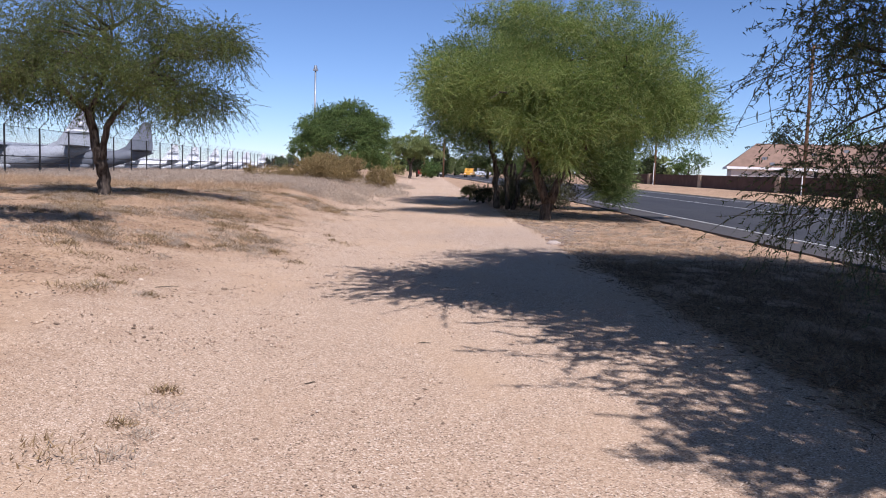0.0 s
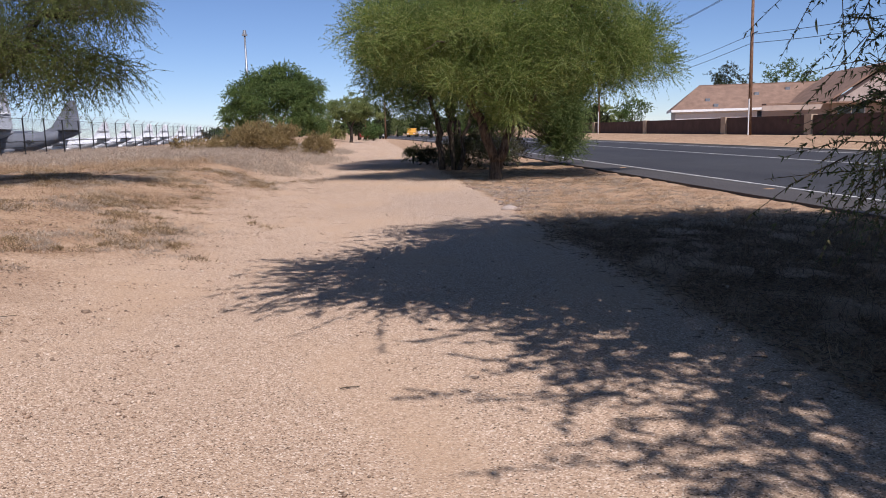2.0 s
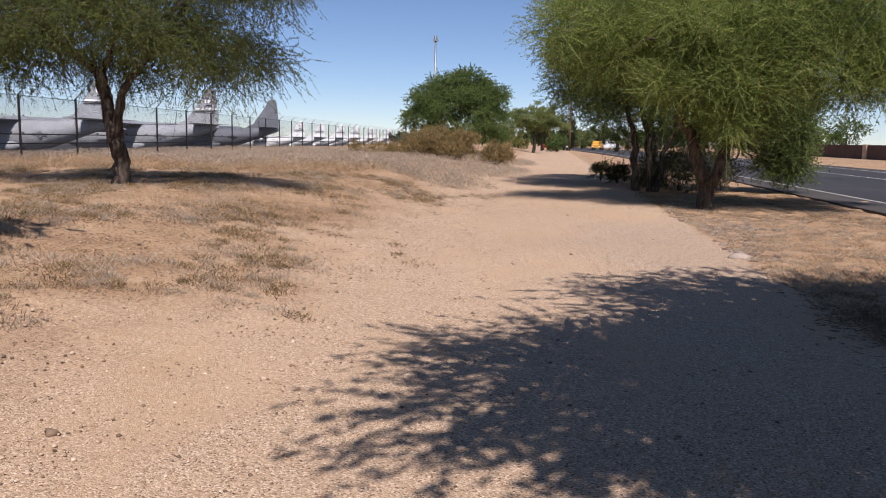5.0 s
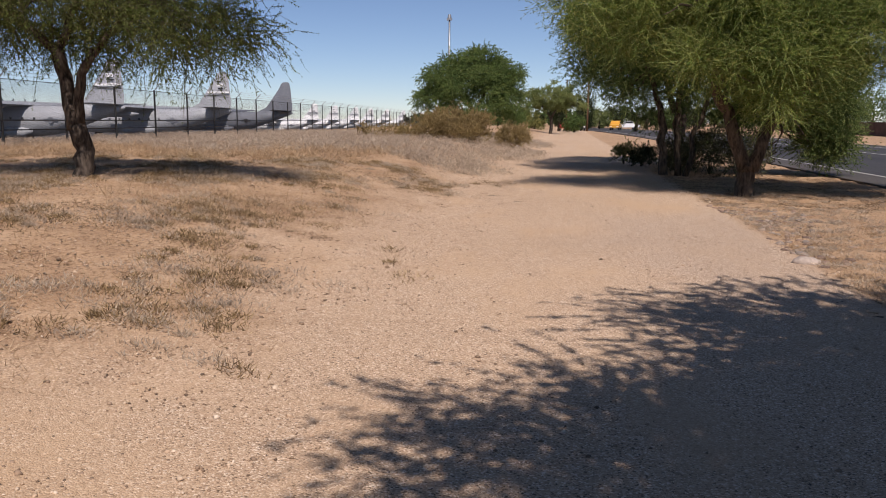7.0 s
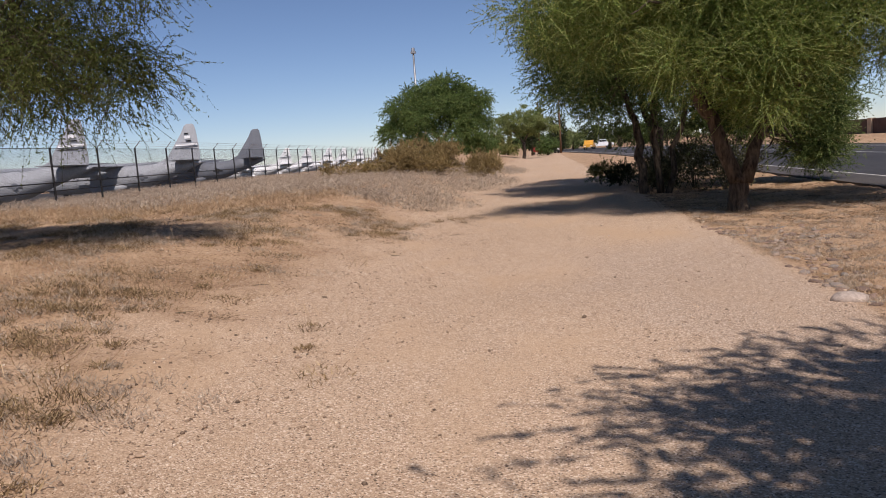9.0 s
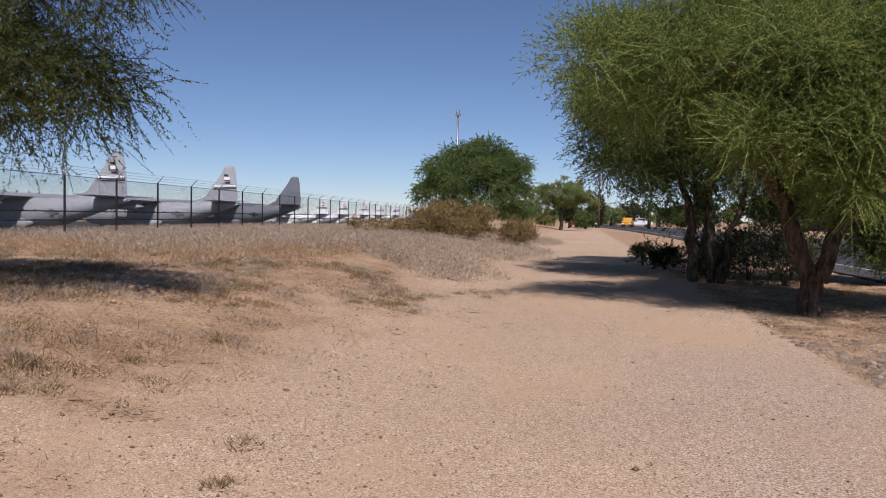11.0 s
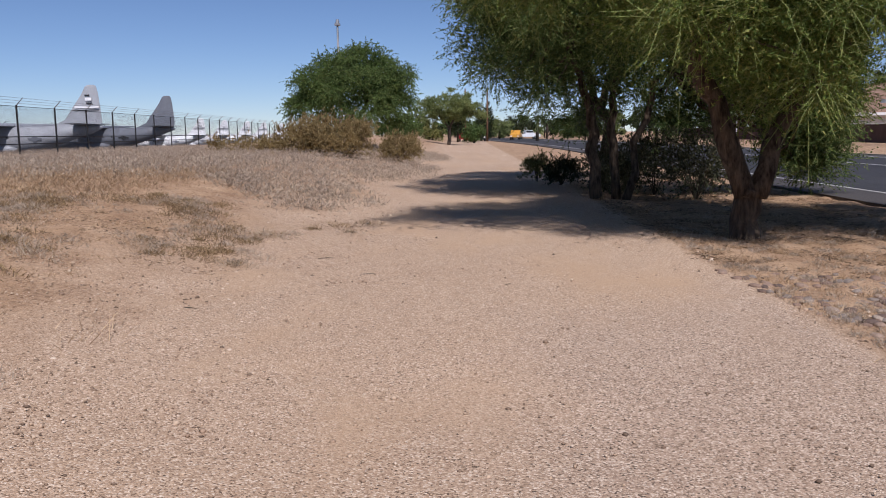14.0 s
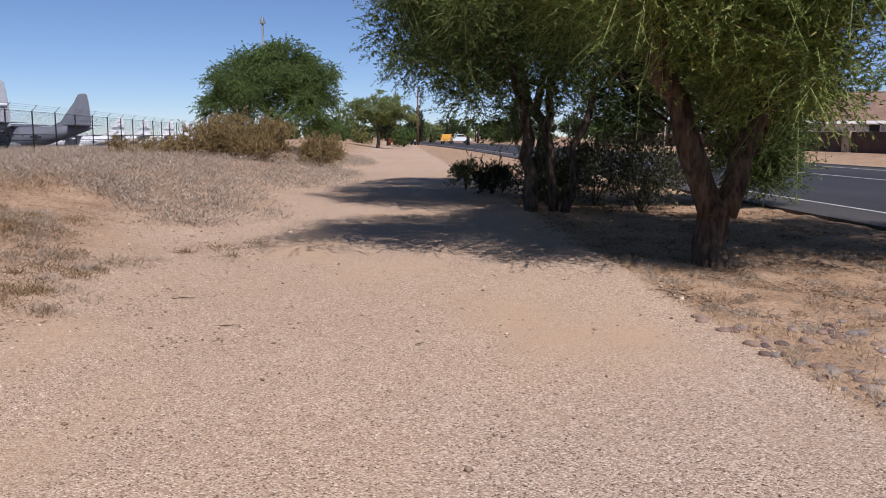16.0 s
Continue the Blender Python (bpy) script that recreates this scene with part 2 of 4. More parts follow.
M_rockmix = rock_material()
def gravel_material():
    m, n, l, b = shader("mixed_gravel", 0.9, 0, 0.2)
    geo = n.new("ShaderNodeNewGeometry")
    c = ramp_node(n, l, geo.outputs["Random Per Island"], ((0.0, (0.12, 0.085, 0.06)), (0.3, (0.30, 0.21, 0.145)), (0.6, (0.47, 0.34, 0.235)), (0.88, (0.56, 0.43, 0.31)), (1.0, (0.66, 0.54, 0.42))))
    g = noise_node(n, l, 80.0, 3)
    t = ramp_node(n, l, g.outputs[0], ((0.3, (0.8, 0.79, 0.77)), (0.7, (1.08, 1.06, 1.04))))
    l.new(mix_node(n, l, 0.9, c.outputs[0], t.outputs[0], "MULTIPLY"), b.inputs["Base Color"])
    return m


M_gravel = gravel_material()
M_rockpale = plain("pale_rock", (0.42, 0.34, 0.28), 0.85, scale=5, vary=0.3, grain=35, bump=0.3)
M_post = plain("dark_steel", (0.035, 0.035, 0.035), 0.55, 0.5)
M_galv = plain("galvanised_steel", (0.30, 0.31, 0.32), 0.45, 0.7, vary=0.15)
M_link = veil_material("chain_link", (0.12, 0.12, 0.125), 0.14)
M_alu = plain("aircraft_light_grey", (0.36, 0.372, 0.387), 0.5, 0, scale=0.5, vary=0.12, grain=6, bump=0)
M_white = plain("aircraft_white", (0.78, 0.78, 0.77), 0.5, 0, scale=0.5, vary=0.06, grain=6, bump=0)
M_dgrey = plain("aircraft_dark_grey", (0.155, 0.165, 0.185), 0.55, 0, scale=0.5, vary=0.15, grain=6, bump=0)
M_black = plain("black_rubber", (0.018, 0.018, 0.019), 0.7, vary=0.2)
M_block = plain("brown_block", (0.105, 0.062, 0.048), 0.9, scale=1.2, vary=0.2, grain=30)
M_tan = plain("tan_stucco", (0.50, 0.38, 0.26), 0.9, scale=2, vary=0.12)
M_stucco = plain("white_stucco", (0.74, 0.70, 0.65), 0.9, scale=1.2, vary=0.06)
M_pink = plain("beige_stucco", (0.40, 0.32, 0.27), 0.9, scale=1.2, vary=0.1)
M_shingle = plain("brown_shingle", (0.235, 0.15, 0.105), 0.9, scale=1.4, vary=0.2, grain=10, bump=0.5)
M_fascia = plain("white_fascia", (0.78, 0.76, 0.72), 0.6, vary=0.08)
M_wood = bark_material("weathered_pole_wood", (0.10, 0.055, 0.032), (0.24, 0.14, 0.085))
M_glass, _n, _l, _b = shader("dark_glass", 0.08, 0, 0.6)
_b.inputs["Base Color"].default_value = (0.03, 0.035, 0.04, 1)
M_pane = plain("pale_blind", (0.42, 0.43, 0.45), 0.3, vary=0.1)
M_red = plain("red_paint", (0.30, 0.02, 0.025), 0.35, vary=0.1)
M_yel = plain("yellow_paint", (0.55, 0.27, 0.03), 0.4, vary=0.1)
M_carw = plain("white_car_paint", (0.75, 0.76, 0.77), 0.3, vary=0.04)
M_carb = plain("black_car_paint", (0.02, 0.02, 0.023), 0.3, vary=0.1)


# ---- builders ----
class Geo:
    """Collects tubes, boxes and solids of one part."""

    def __init__(self):
        self.v, self.f = [], []

    def add(self, verts, faces):
        k = len(self.v)
        self.v += [tuple(p) for p in verts]
        self.f += [tuple(i + k for i in f) for f in faces]
        return self

    def tube(self, pts, radii, sides=7, cap=True):
        pts = [Vector(p) for p in pts]
        if not hasattr(radii, "__len__"):
            radii = [radii] * len(pts)
        rings = []
        for i, p in enumerate(pts):
            d = (pts[min(i + 1, len(pts) - 1)] - pts[max(i - 1, 0)]).normalized()
            u = d.cross(Vector((0, 1, 0)) if abs(d.y) < 0.9 else Vector((1, 0, 0))).normalized()
            w = d.cross(u)
            rings.append([p + (u * math.cos(2 * math.pi * j / sides) + w * math.sin(2 * math.pi * j / sides)) * radii[i] for j in range(sides)])
        verts = [q for r in rings for q in r]
        faces = [(i * sides + j, i * sides + (j + 1) % sides, (i + 1) * sides + (j + 1) % sides, (i + 1) * sides + j) for i in range(len(pts) - 1) for j in range(sides)]
        if cap:
            faces += [tuple(range(sides))[::-1], tuple((len(pts) - 1) * sides + j for j in range(sides))]
        return self.add(verts, faces)

    def box(self, x0, x1, y0, y1, z0, z1):
        v = [(x, y, z) for x in (x0, x1) for y in (y0, y1) for z in (z0, z1)]
        return self.add(v, [(0, 1, 3, 2), (4, 6, 7, 5), (0, 4, 5, 1), (2, 3, 7, 6), (0, 2, 6, 4), (1, 5, 7, 3)])

    def loft(self, sections):
        """Closed solid through sections, each a ring of as many points."""
        k = len(sections[0])
        verts = [p for s in sections for p in s]
        faces = [(i * k + j, i * k + (j + 1) % k, (i + 1) * k + (j + 1) % k, (i + 1) * k + j) for i in range(len(sections) - 1) for j in range(k)]
        faces += [tuple(range(k))[::-1], tuple((len(sections) - 1) * k + j for j in range(k))]
        return self.add(verts, faces)

    def obj(self, name, material, parent=None, label="", smooth=False):
        me = bpy.data.meshes.new(name)
        me.from_pydata(self.v, [], self.f)
        bm = bmesh.new()
        bm.from_mesh(me)
        bmesh.ops.recalc_face_normals(bm, faces=bm.faces)
        bm.to_mesh(me)
        bm.free()
        me.materials.append(material)
        if smooth:
            me.polygons.foreach_set("use_smooth", [True] * len(me.polygons))
        ob = new(name, me)
        ob.parent = parent
        return tagged(ob, label)


def quick_mesh(name, verts, faces, material, parent=None, label=""):
    """One mesh out of arrays; all faces have as many corners."""
    verts, faces = np.asarray(verts, np.float32), np.asarray(faces, np.int32)
    me = bpy.data.meshes.new(name)
    me.vertices.add(len(verts))
    me.vertices.foreach_set("co", verts.ravel())
    me.loops.add(faces.size)
    me.loops.foreach_set("vertex_index", faces.ravel())
    me.polygons.add(len(faces))
    me.polygons.foreach_set("loop_start", np.arange(0, faces.size, faces.shape[1], dtype=np.int32))
    me.update(calc_edges=True)
    me.materials.append(material)
    ob = new(name, me)
    ob.parent = parent
    return tagged(ob, label)


def thing(name, x, y, z, label, category, group="", turn=0.0, kind=""):
    e = new(name)
    e.matrix_world = pose(x, y, z, 0, 0, turn)
    return tagged(e, label, category, group, kind)


def unit(a):
    return a / np.maximum(np.linalg.norm(a, axis=-1, keepdims=True), 1e-6)


def blades(centre, way, length, width, rng, cup=0.0):
    """Small pointed leaves at the centres, along the ways."""
    n = len(centre)
    side = unit(np.cross(way, unit(rng.normal(size=(n, 3)))))
    length, width = np.broadcast_to(length, (n,))[:, None], np.broadcast_to(width, (n,))[:, None]
    v = np.stack([centre + side * width, centre + way * length, centre - side * width], 1)
    return v.reshape(-1, 3), np.arange(n * 3).reshape(n, 3)


def ribbons(path, width, rng):
    """Thin three-sided twigs along the paths: an array of twigs x points x 3."""
    n, k, _ = path.shape
    d = unit(path[:, -1] - path[:, 0])
    u = unit(np.cross(d, unit(rng.normal(size=(n, 3)))))
    w = np.cross(d, u)
    taper = np.linspace(1.0, 0.35, k)[None, :, None] * np.broadcast_to(width, (n,))[:, None, None]
    rings = np.stack([path + (u[:, None] * math.cos(a) + w[:, None] * math.sin(a)) * taper for a in (0, 2.1, 4.2)], 2)
    v = rings.reshape(-1, 3)
    base = (np.arange(n)[:, None, None] * k + np.arange(k - 1)[None, :, None]) * 3
    j, j2 = np.arange(3)[None, None], (np.arange(3)[None, None] + 1) % 3
    f = np.stack([base + j, base + j2, base + 3 + j2, base + 3 + j], -1).reshape(-1, 4)
    return v, f


def crown(parent, blobs, strands, material, twig_material, rng, reach=(0.35, 0.8), droop=0.25, per=12, leaf=(0.05, 0.008), twig=0.004, low=-9, inner=0.45, spread=0.8, hang=0.1, wild=0.6, leafage="foliage", bunch=14, pad=0.0, flat=0.8, every=2):
    """Leafy strands on every blob (x, y, z, rx, ry, rz), thickest at its outside, in loose clumps."""
    blobs = np.array(blobs, float)
    weight = (blobs[:, 3] * blobs[:, 4] + blobs[:, 3] * blobs[:, 5] + blobs[:, 4] * blobs[:, 5])
    clumps = max(8, strands // bunch)
    pick = rng.choice(len(blobs), clumps, p=weight / weight.sum())
    c = blobs[pick]
    co = unit(rng.normal(size=(clumps, 3)))
    r = inner + (1 - inner) * rng.random(clumps) ** 0.55
    heart = c[:, :3] + co * c[:, 3:] * r[:, None]
    heart = heart + rng.normal(size=heart.shape) * 0.07 * c[:, 3:]
    member = rng.integers(0, clumps, strands)
    if pad:
        around = unit(rng.normal(size=(strands, 3)) + co[member] * 0.35 + np.array([0, 0, 0.35]))
        bulk = pad * rng.uniform(0.6, 1.35, clumps)[member][:, None]
        root = heart[member] + around * np.array([1, 1, flat]) * bulk * rng.random((strands, 1)) ** 0.5
        out = unit(around * np.array([1, 1, flat]) + rng.normal(size=(strands, 3)) * 0.25)
    else:
        size_c = np.clip(c[member][:, 3:].mean(1, keepdims=True) * 0.16, 0.08, 0.45)
        root = heart[member] + rng.normal(size=(strands, 3)) * size_c
        out = unit(co[member] + rng.normal(size=(strands, 3)) * 0.4)
    keep = root[:, 2] > low + rng.random(strands) * 0.5
    root, out = root[keep], out[keep]
    n = len(root)
    way = unit(out * 0.8 + rng.normal(size=(n, 3)) * wild + np.array([0, 0, -hang]))
    size = rng.uniform(*reach, n)
    s = np.linspace(0, 1, 3)
    path = root[:, None] + way[:, None] * (size[:, None, None] * s[None, :, None])
    path[:, :, 2] -= droop * size[:, None] * s[None] ** 2
    path += rng.normal(size=path.shape) * 0.03 * s[None, :, None]
    tv, tf = ribbons(path[::every], twig, rng)
    tagged(quick_mesh("twigwork", tv, tf, twig_material, parent), kind="stuff")
    k = rng.random((n, per)) * 0.95 + 0.05
    i = np.minimum((k * 2).astype(int), 1)
    a, e = np.take_along_axis(path, i[..., None], 1), np.take_along_axis(path, i[..., None] + 1, 1)
    at = (a + (e - a) * (k * 2 - i)[..., None]).reshape(-1, 3)
    d = np.repeat(way, per, 0)
    d = unit(d * 0.6 + rng.normal(size=d.shape) * spread + np.array([0, 0, -hang * 1.5]))
    lv, lf = blades(at, d, leaf[0] * rng.uniform(0.6, 1.4, len(at)), leaf[1] * rng.uniform(0.7, 1.3, len(at)), rng)
    tagged(quick_mesh(leafage, lv, lf, material, parent), kind="stuff")


def bend(a, b, rng, wild=0.12, k=6, sag=0.0):
    a, b = Vector(a), Vector(b)
    n = (b - a).length
    pts = []
    off = Vector(rng.normal(size=3)) * wild * n
    for i in range(k + 1):
        s = i / k
        p = a.lerp(b, s) + off * math.sin(s * math.pi) * 0.6 + Vector(rng.normal(size=3)) * wild * n * 0.12 * (0 < i < k)
        p.z += sag * n * math.sin(s * math.pi)
        pts.append(p)
    return pts


def limb(parent, a, b, r0, r1, material, rng, wild=0.12, sag=0.08, name="limb", sides=9):
    pts = bend(a, b, rng, wild, 7, sag)
    rr = [r0 + (r1 - r0) * (i / 7) ** 0.8 for i in range(8)]
    rr = [r * rng.uniform(0.92, 1.08) for r in rr]
    Geo().tube(pts, rr, sides).obj(name, material, parent, smooth=True)
    return pts


def branches(parent, starts, blobs, material, rng, r0=0.06, count=3):
    """Boughs from the limbs into the crown."""
    for b in blobs:
        c = Vector(b[:3])
        s = min(starts, key=lambda p: (p - c).length)
        for _ in range(count):
            o = Vector(unit(rng.normal(size=3)))
            e = c + Vector((o.x * b[3], o.y * b[4], o.z * b[5])) * 0.7
            Geo().tube(bend(s, e, rng, 0.13, 5, 0.06), [r0 * (1 - 0.85 * i / 5) for i in range(6)], 5).obj("bough", material, parent, smooth=True)


# ---- ground, road ----
def ease(s):
    s = np.clip(s, 0, 1)
    return s * s * (3 - 2 * s)


def road_mid(y):
    return 15.4 - np.maximum(0, (np.asarray(y, float) - 75) / 42) ** 2


FENCE_X, FENCE_Y, FENCE_LEAN = -17.7, 38.0, -0.078


def fence_x(y):
    return FENCE_X + FENCE_LEAN * (y - FENCE_Y)


def height(x, y):
    """The lie of the land: a low field to the west, level path, a bank up to the block wall in the east."""
    x, y = np.asarray(x, float), np.asarray(y, float)
    z = 0.6 * ease((-1.2 - x) / 5.6) + 0.3 * ease((x - 23.2) / 9.0)
    z = z + 0.02 * np.sin(x * 0.9 + 1.3) * np.sin(y * 0.7) * ease((-2.5 - x) / 3) * ease((x + 40) / 10)
    z = z - 0.05 * ease((x - 2.5) / 1.2) * ease((9.0 - x) / 2) - 0.04 * ease((7.85 - np.abs(x - road_mid(y))) / 0.5)
    z = z - 2.6 * ease((fence_x(y) - 2.0 - x) / 16.0)
    return z


def axis(*spans):
    out = []
    for a, b, step in spans:
        out += list(np.arange(a, b, step))
    return np.array(out)


xs = axis((-3000, -400, 400), (-400, -60, 40), (-60, -14, 2.0), (-14, 9.2, 0.16), (9.2, 40, 1.1), (40, 200, 20), (200, 3001, 400))
ys = axis((-3000, -200, 400), (-200, -8, 16), (-8, 45, 0.22), (45, 150, 2.5), (150, 500, 50), (500, 3001, 500))
gx, gy = np.meshgrid(xs, ys, indexing="ij")
rng = np.random.default_rng(1)
gz = height(gx, gy)
near = ((gx > -14) & (gx < 9.2) & (gy < 45) & (gy > -8)).astype(float)
rough_bit = rng.normal(size=gz.shape)
rough_bit = (rough_bit + np.roll(rough_bit, 1, 0) + np.roll(rough_bit, 1, 1) + np.roll(rough_bit, (1, 1), (0, 1))) / 2
gz = gz + near * rough_bit * (0.004 + 0.008 * ease((-2.2 - gx) / 2) + 0.014 * ease((gx - 2.7) / 0.6))
idx = np.arange(gx.size).reshape(gx.shape)
faces = np.stack([idx[:-1, :-1], idx[1:, :-1], idx[1:, 1:], idx[:-1, 1:]], -1).reshape(-1, 4)
ground = quick_mesh("ground", np.stack([gx, gy, gz], -1).reshape(-1, 3), faces, M_ground)
ground.data.polygons.foreach_set("use_smooth", [True] * len(ground.data.polygons))
tagged(ground, "pinkish decomposed granite and sandy soil", "ground", kind="structure")


def strip(name, a, b, z0, z1, material, parent=None, y0=-120, y1=260, label=""):
    """A band that follows the road, from a to b metres off its middle."""
    yy = np.arange(y0, y1 + 1, 4.0)
    mid = road_mid(yy)
    rings = [[(m + a, y, z0), (m + b, y, z0), (m + b, y, z1), (m + a, y, z1)] for m, y in zip(mid, yy)]
    return Geo().loft(rings).obj(name, material, parent, label)


road = thing("road", 0, 0, 0, "dark asphalt road with dusty pale shoulders", "road", kind="structure")
strip("carriageway", -5.95, 5.5, -0.2, 0.0, M_asphalt, road)
strip("shoulder", -7.45, -5.95, -0.2, -0.006, M_shoulder, road, label="dusty grey asphalt shoulder")
strip("shoulder", 5.5, 7.0, -0.2, -0.006, M_shoulder, road, label="dusty grey asphalt shoulder")
strip("edge_line", -6.07, -5.97, -0.1, 0.004, M_line, road, label="worn white edge line")
strip("edge_line", 5.42, 5.55, -0.1, 0.004, M_line, road, label="worn white edge line")
strip("centre_line", 0.9, 1.02, -0.1, 0.004, M_line, road, label="worn pale centre line")
strip("gutter_edge", 7.0, 7.25, -0.2, 0.05, M_tan, road, label="pale concrete edge")


# ---- trees ----
def palo_verde(x, y, label, blobs, stems, strands, seed, leaf_mat, low, boughs=3, group="verge trees", r0=0.05, per=12, leaf=(0.06, 0.013), reach=(0.2, 0.5), bunch=42, every=2):
    r = np.random.default_rng(seed)
    t = thing("palo_verde_tree", x, y, float(height(x, y)), label, "tree", group)
    ends = []
    for a, b, ra, rb in stems:
        ends += limb(t, a, b, ra, rb, M_bark, r, name="trunk" if a[2] < 0.1 else "limb", sides=11)[3:]
    branches(t, ends, blobs, M_bark, r, r0, boughs)
    crown(t, blobs, strands, leaf_mat, M_twig, r, reach=reach, droop=0.12, per=per, leaf=leaf, twig=0.006, low=low, spread=0.6, hang=-0.05, wild=0.3, bunch=bunch, pad=0.5, flat=0.8, inner=0.2, every=every)
    return t


palo_verde(3.8, 26.0, "two-stemmed palo verde tree with yellow-green twiggy crown", [
    (0.7, 0.1, 4.9, 2.7, 2.4, 2.2), (-1.1, -0.4, 4.2, 1.7, 1.7, 1.6), (2.6, 0.0, 4.4, 2.2, 2.0, 1.8), (4.2, 0.3, 3.3, 1.2, 1.2, 1.2), (3.6, 0.3, 4.6, 1.4, 1.4, 1.2),
    (0.2, -1.2, 3.4, 1.4, 1.1, 1.2), (0.6, 1.4, 4.0, 2.2, 2.0, 1.9), (1.0, 0.9, 1.6, 0.9, 0.8, 0.8), (0.9, 0.8, 2.1, 0.9, 0.8, 0.8), (0.3, 0.9, 2.0, 0.8, 0.7, 0.8),
    (0.1, -1.4, 3.5, 1.9, 1.1, 1.3), (2.2, -1.3, 3.9, 1.9, 1.2, 1.2), (-2.6, -0.6, 4.4, 1.5, 1.6, 1.0), (-2.9, 0.6, 4.3, 0.9, 1.3, 0.9), (-1.7, -1.5, 4.0, 1.4, 1.2, 0.8), (-0.1, -1.6, 2.95, 1.1, 0.9, 1.0), (3.4, -1.5, 3.3, 1.3, 0.9, 0.9), (1.6, -2.0, 4.3, 2.0, 1.1, 1.3), (-0.4, 0.2, 6.2, 1.7, 1.7, 1.3), (1.6, 0.2, 6.2, 1.7, 1.7, 1.2), (-0.4, 0.4, 3.0, 1.4, 1.2, 0.8), (2.0, -0.8, 3.8, 1.3, 1.0, 0.9)],
    [((0.02, 0, -0.1), (0.1, 0, 0.75), 0.205, 0.185), ((0.02, 0, 0.6), (-0.7, 0.0, 2.3), 0.16, 0.125), ((0.15, 0, 0.6), (1.15, 0.2, 2.3), 0.15, 0.10), ((-0.7, 0.0, 2.25), (-0.9, 0.1, 4.6), 0.14, 0.07), ((1.15, 0.2, 2.25), (2.4, 0.2, 4.4), 0.10, 0.05)],
    34000, 11, M_pv, 0.2, per=20, leaf=(0.052, 0.0085), reach=(0.3, 0.75), bunch=120)
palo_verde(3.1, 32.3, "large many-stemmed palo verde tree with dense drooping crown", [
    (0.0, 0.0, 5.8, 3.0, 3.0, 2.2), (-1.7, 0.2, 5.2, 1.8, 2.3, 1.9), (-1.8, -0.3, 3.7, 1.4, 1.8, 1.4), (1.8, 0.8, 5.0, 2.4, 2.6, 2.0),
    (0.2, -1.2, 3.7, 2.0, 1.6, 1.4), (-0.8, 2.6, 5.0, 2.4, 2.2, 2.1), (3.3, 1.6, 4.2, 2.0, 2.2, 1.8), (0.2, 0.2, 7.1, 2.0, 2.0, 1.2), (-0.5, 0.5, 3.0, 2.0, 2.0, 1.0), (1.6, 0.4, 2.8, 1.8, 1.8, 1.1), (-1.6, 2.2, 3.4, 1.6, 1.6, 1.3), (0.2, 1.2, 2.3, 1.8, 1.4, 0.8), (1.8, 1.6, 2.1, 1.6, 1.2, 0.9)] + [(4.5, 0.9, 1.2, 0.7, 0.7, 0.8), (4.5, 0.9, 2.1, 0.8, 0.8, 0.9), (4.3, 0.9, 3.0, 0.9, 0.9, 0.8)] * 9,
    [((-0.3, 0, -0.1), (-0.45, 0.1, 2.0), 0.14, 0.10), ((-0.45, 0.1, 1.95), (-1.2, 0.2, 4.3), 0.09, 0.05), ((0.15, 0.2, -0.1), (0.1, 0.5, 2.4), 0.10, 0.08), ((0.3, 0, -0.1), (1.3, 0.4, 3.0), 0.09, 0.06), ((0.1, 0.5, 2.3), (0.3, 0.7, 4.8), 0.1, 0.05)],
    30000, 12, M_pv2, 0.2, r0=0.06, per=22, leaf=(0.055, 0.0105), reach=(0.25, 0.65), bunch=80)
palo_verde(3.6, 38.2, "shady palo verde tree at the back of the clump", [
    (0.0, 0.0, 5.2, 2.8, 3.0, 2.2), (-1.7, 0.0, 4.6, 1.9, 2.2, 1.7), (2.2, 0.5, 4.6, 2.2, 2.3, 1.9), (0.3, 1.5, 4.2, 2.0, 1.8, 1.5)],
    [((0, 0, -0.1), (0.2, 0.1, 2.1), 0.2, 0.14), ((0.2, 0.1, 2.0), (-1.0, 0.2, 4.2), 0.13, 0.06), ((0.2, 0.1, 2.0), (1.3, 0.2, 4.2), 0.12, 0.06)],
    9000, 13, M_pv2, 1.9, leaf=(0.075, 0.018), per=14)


def mesquite(x, y, label, blobs, stems, strands, seed, leaf_mat=None, low=0, per=18, leaf=(0.065, 0.011), reach=(0.25, 0.6), group="field trees", boughs=4, bark=None, r0=0.045, hang=0.25, droop=0.3, inner=0.3, pad=0.4, bunch=30):
    r = np.random.default_rng(seed)
    t = thing("mesquite_tree", x, y, float(height(x, y)), label, "tree", group)
    ends = []
    for a, b, ra, rb in stems:
        ends += limb(t, a, b, ra, rb, bark or M_bark2, r, name="trunk" if a[2] < 0.1 else "limb")[3:]
    branches(t, ends, blobs, bark or M_bark2, r, r0, boughs)
    crown(t, blobs, strands, leaf_mat or M_mes, M_twig2, r, reach=reach, droop=droop, per=per, leaf=leaf, twig=0.004, low=low, inner=inner, spread=0.7, hang=hang, pad=pad, flat=0.5, bunch=bunch)
    return t


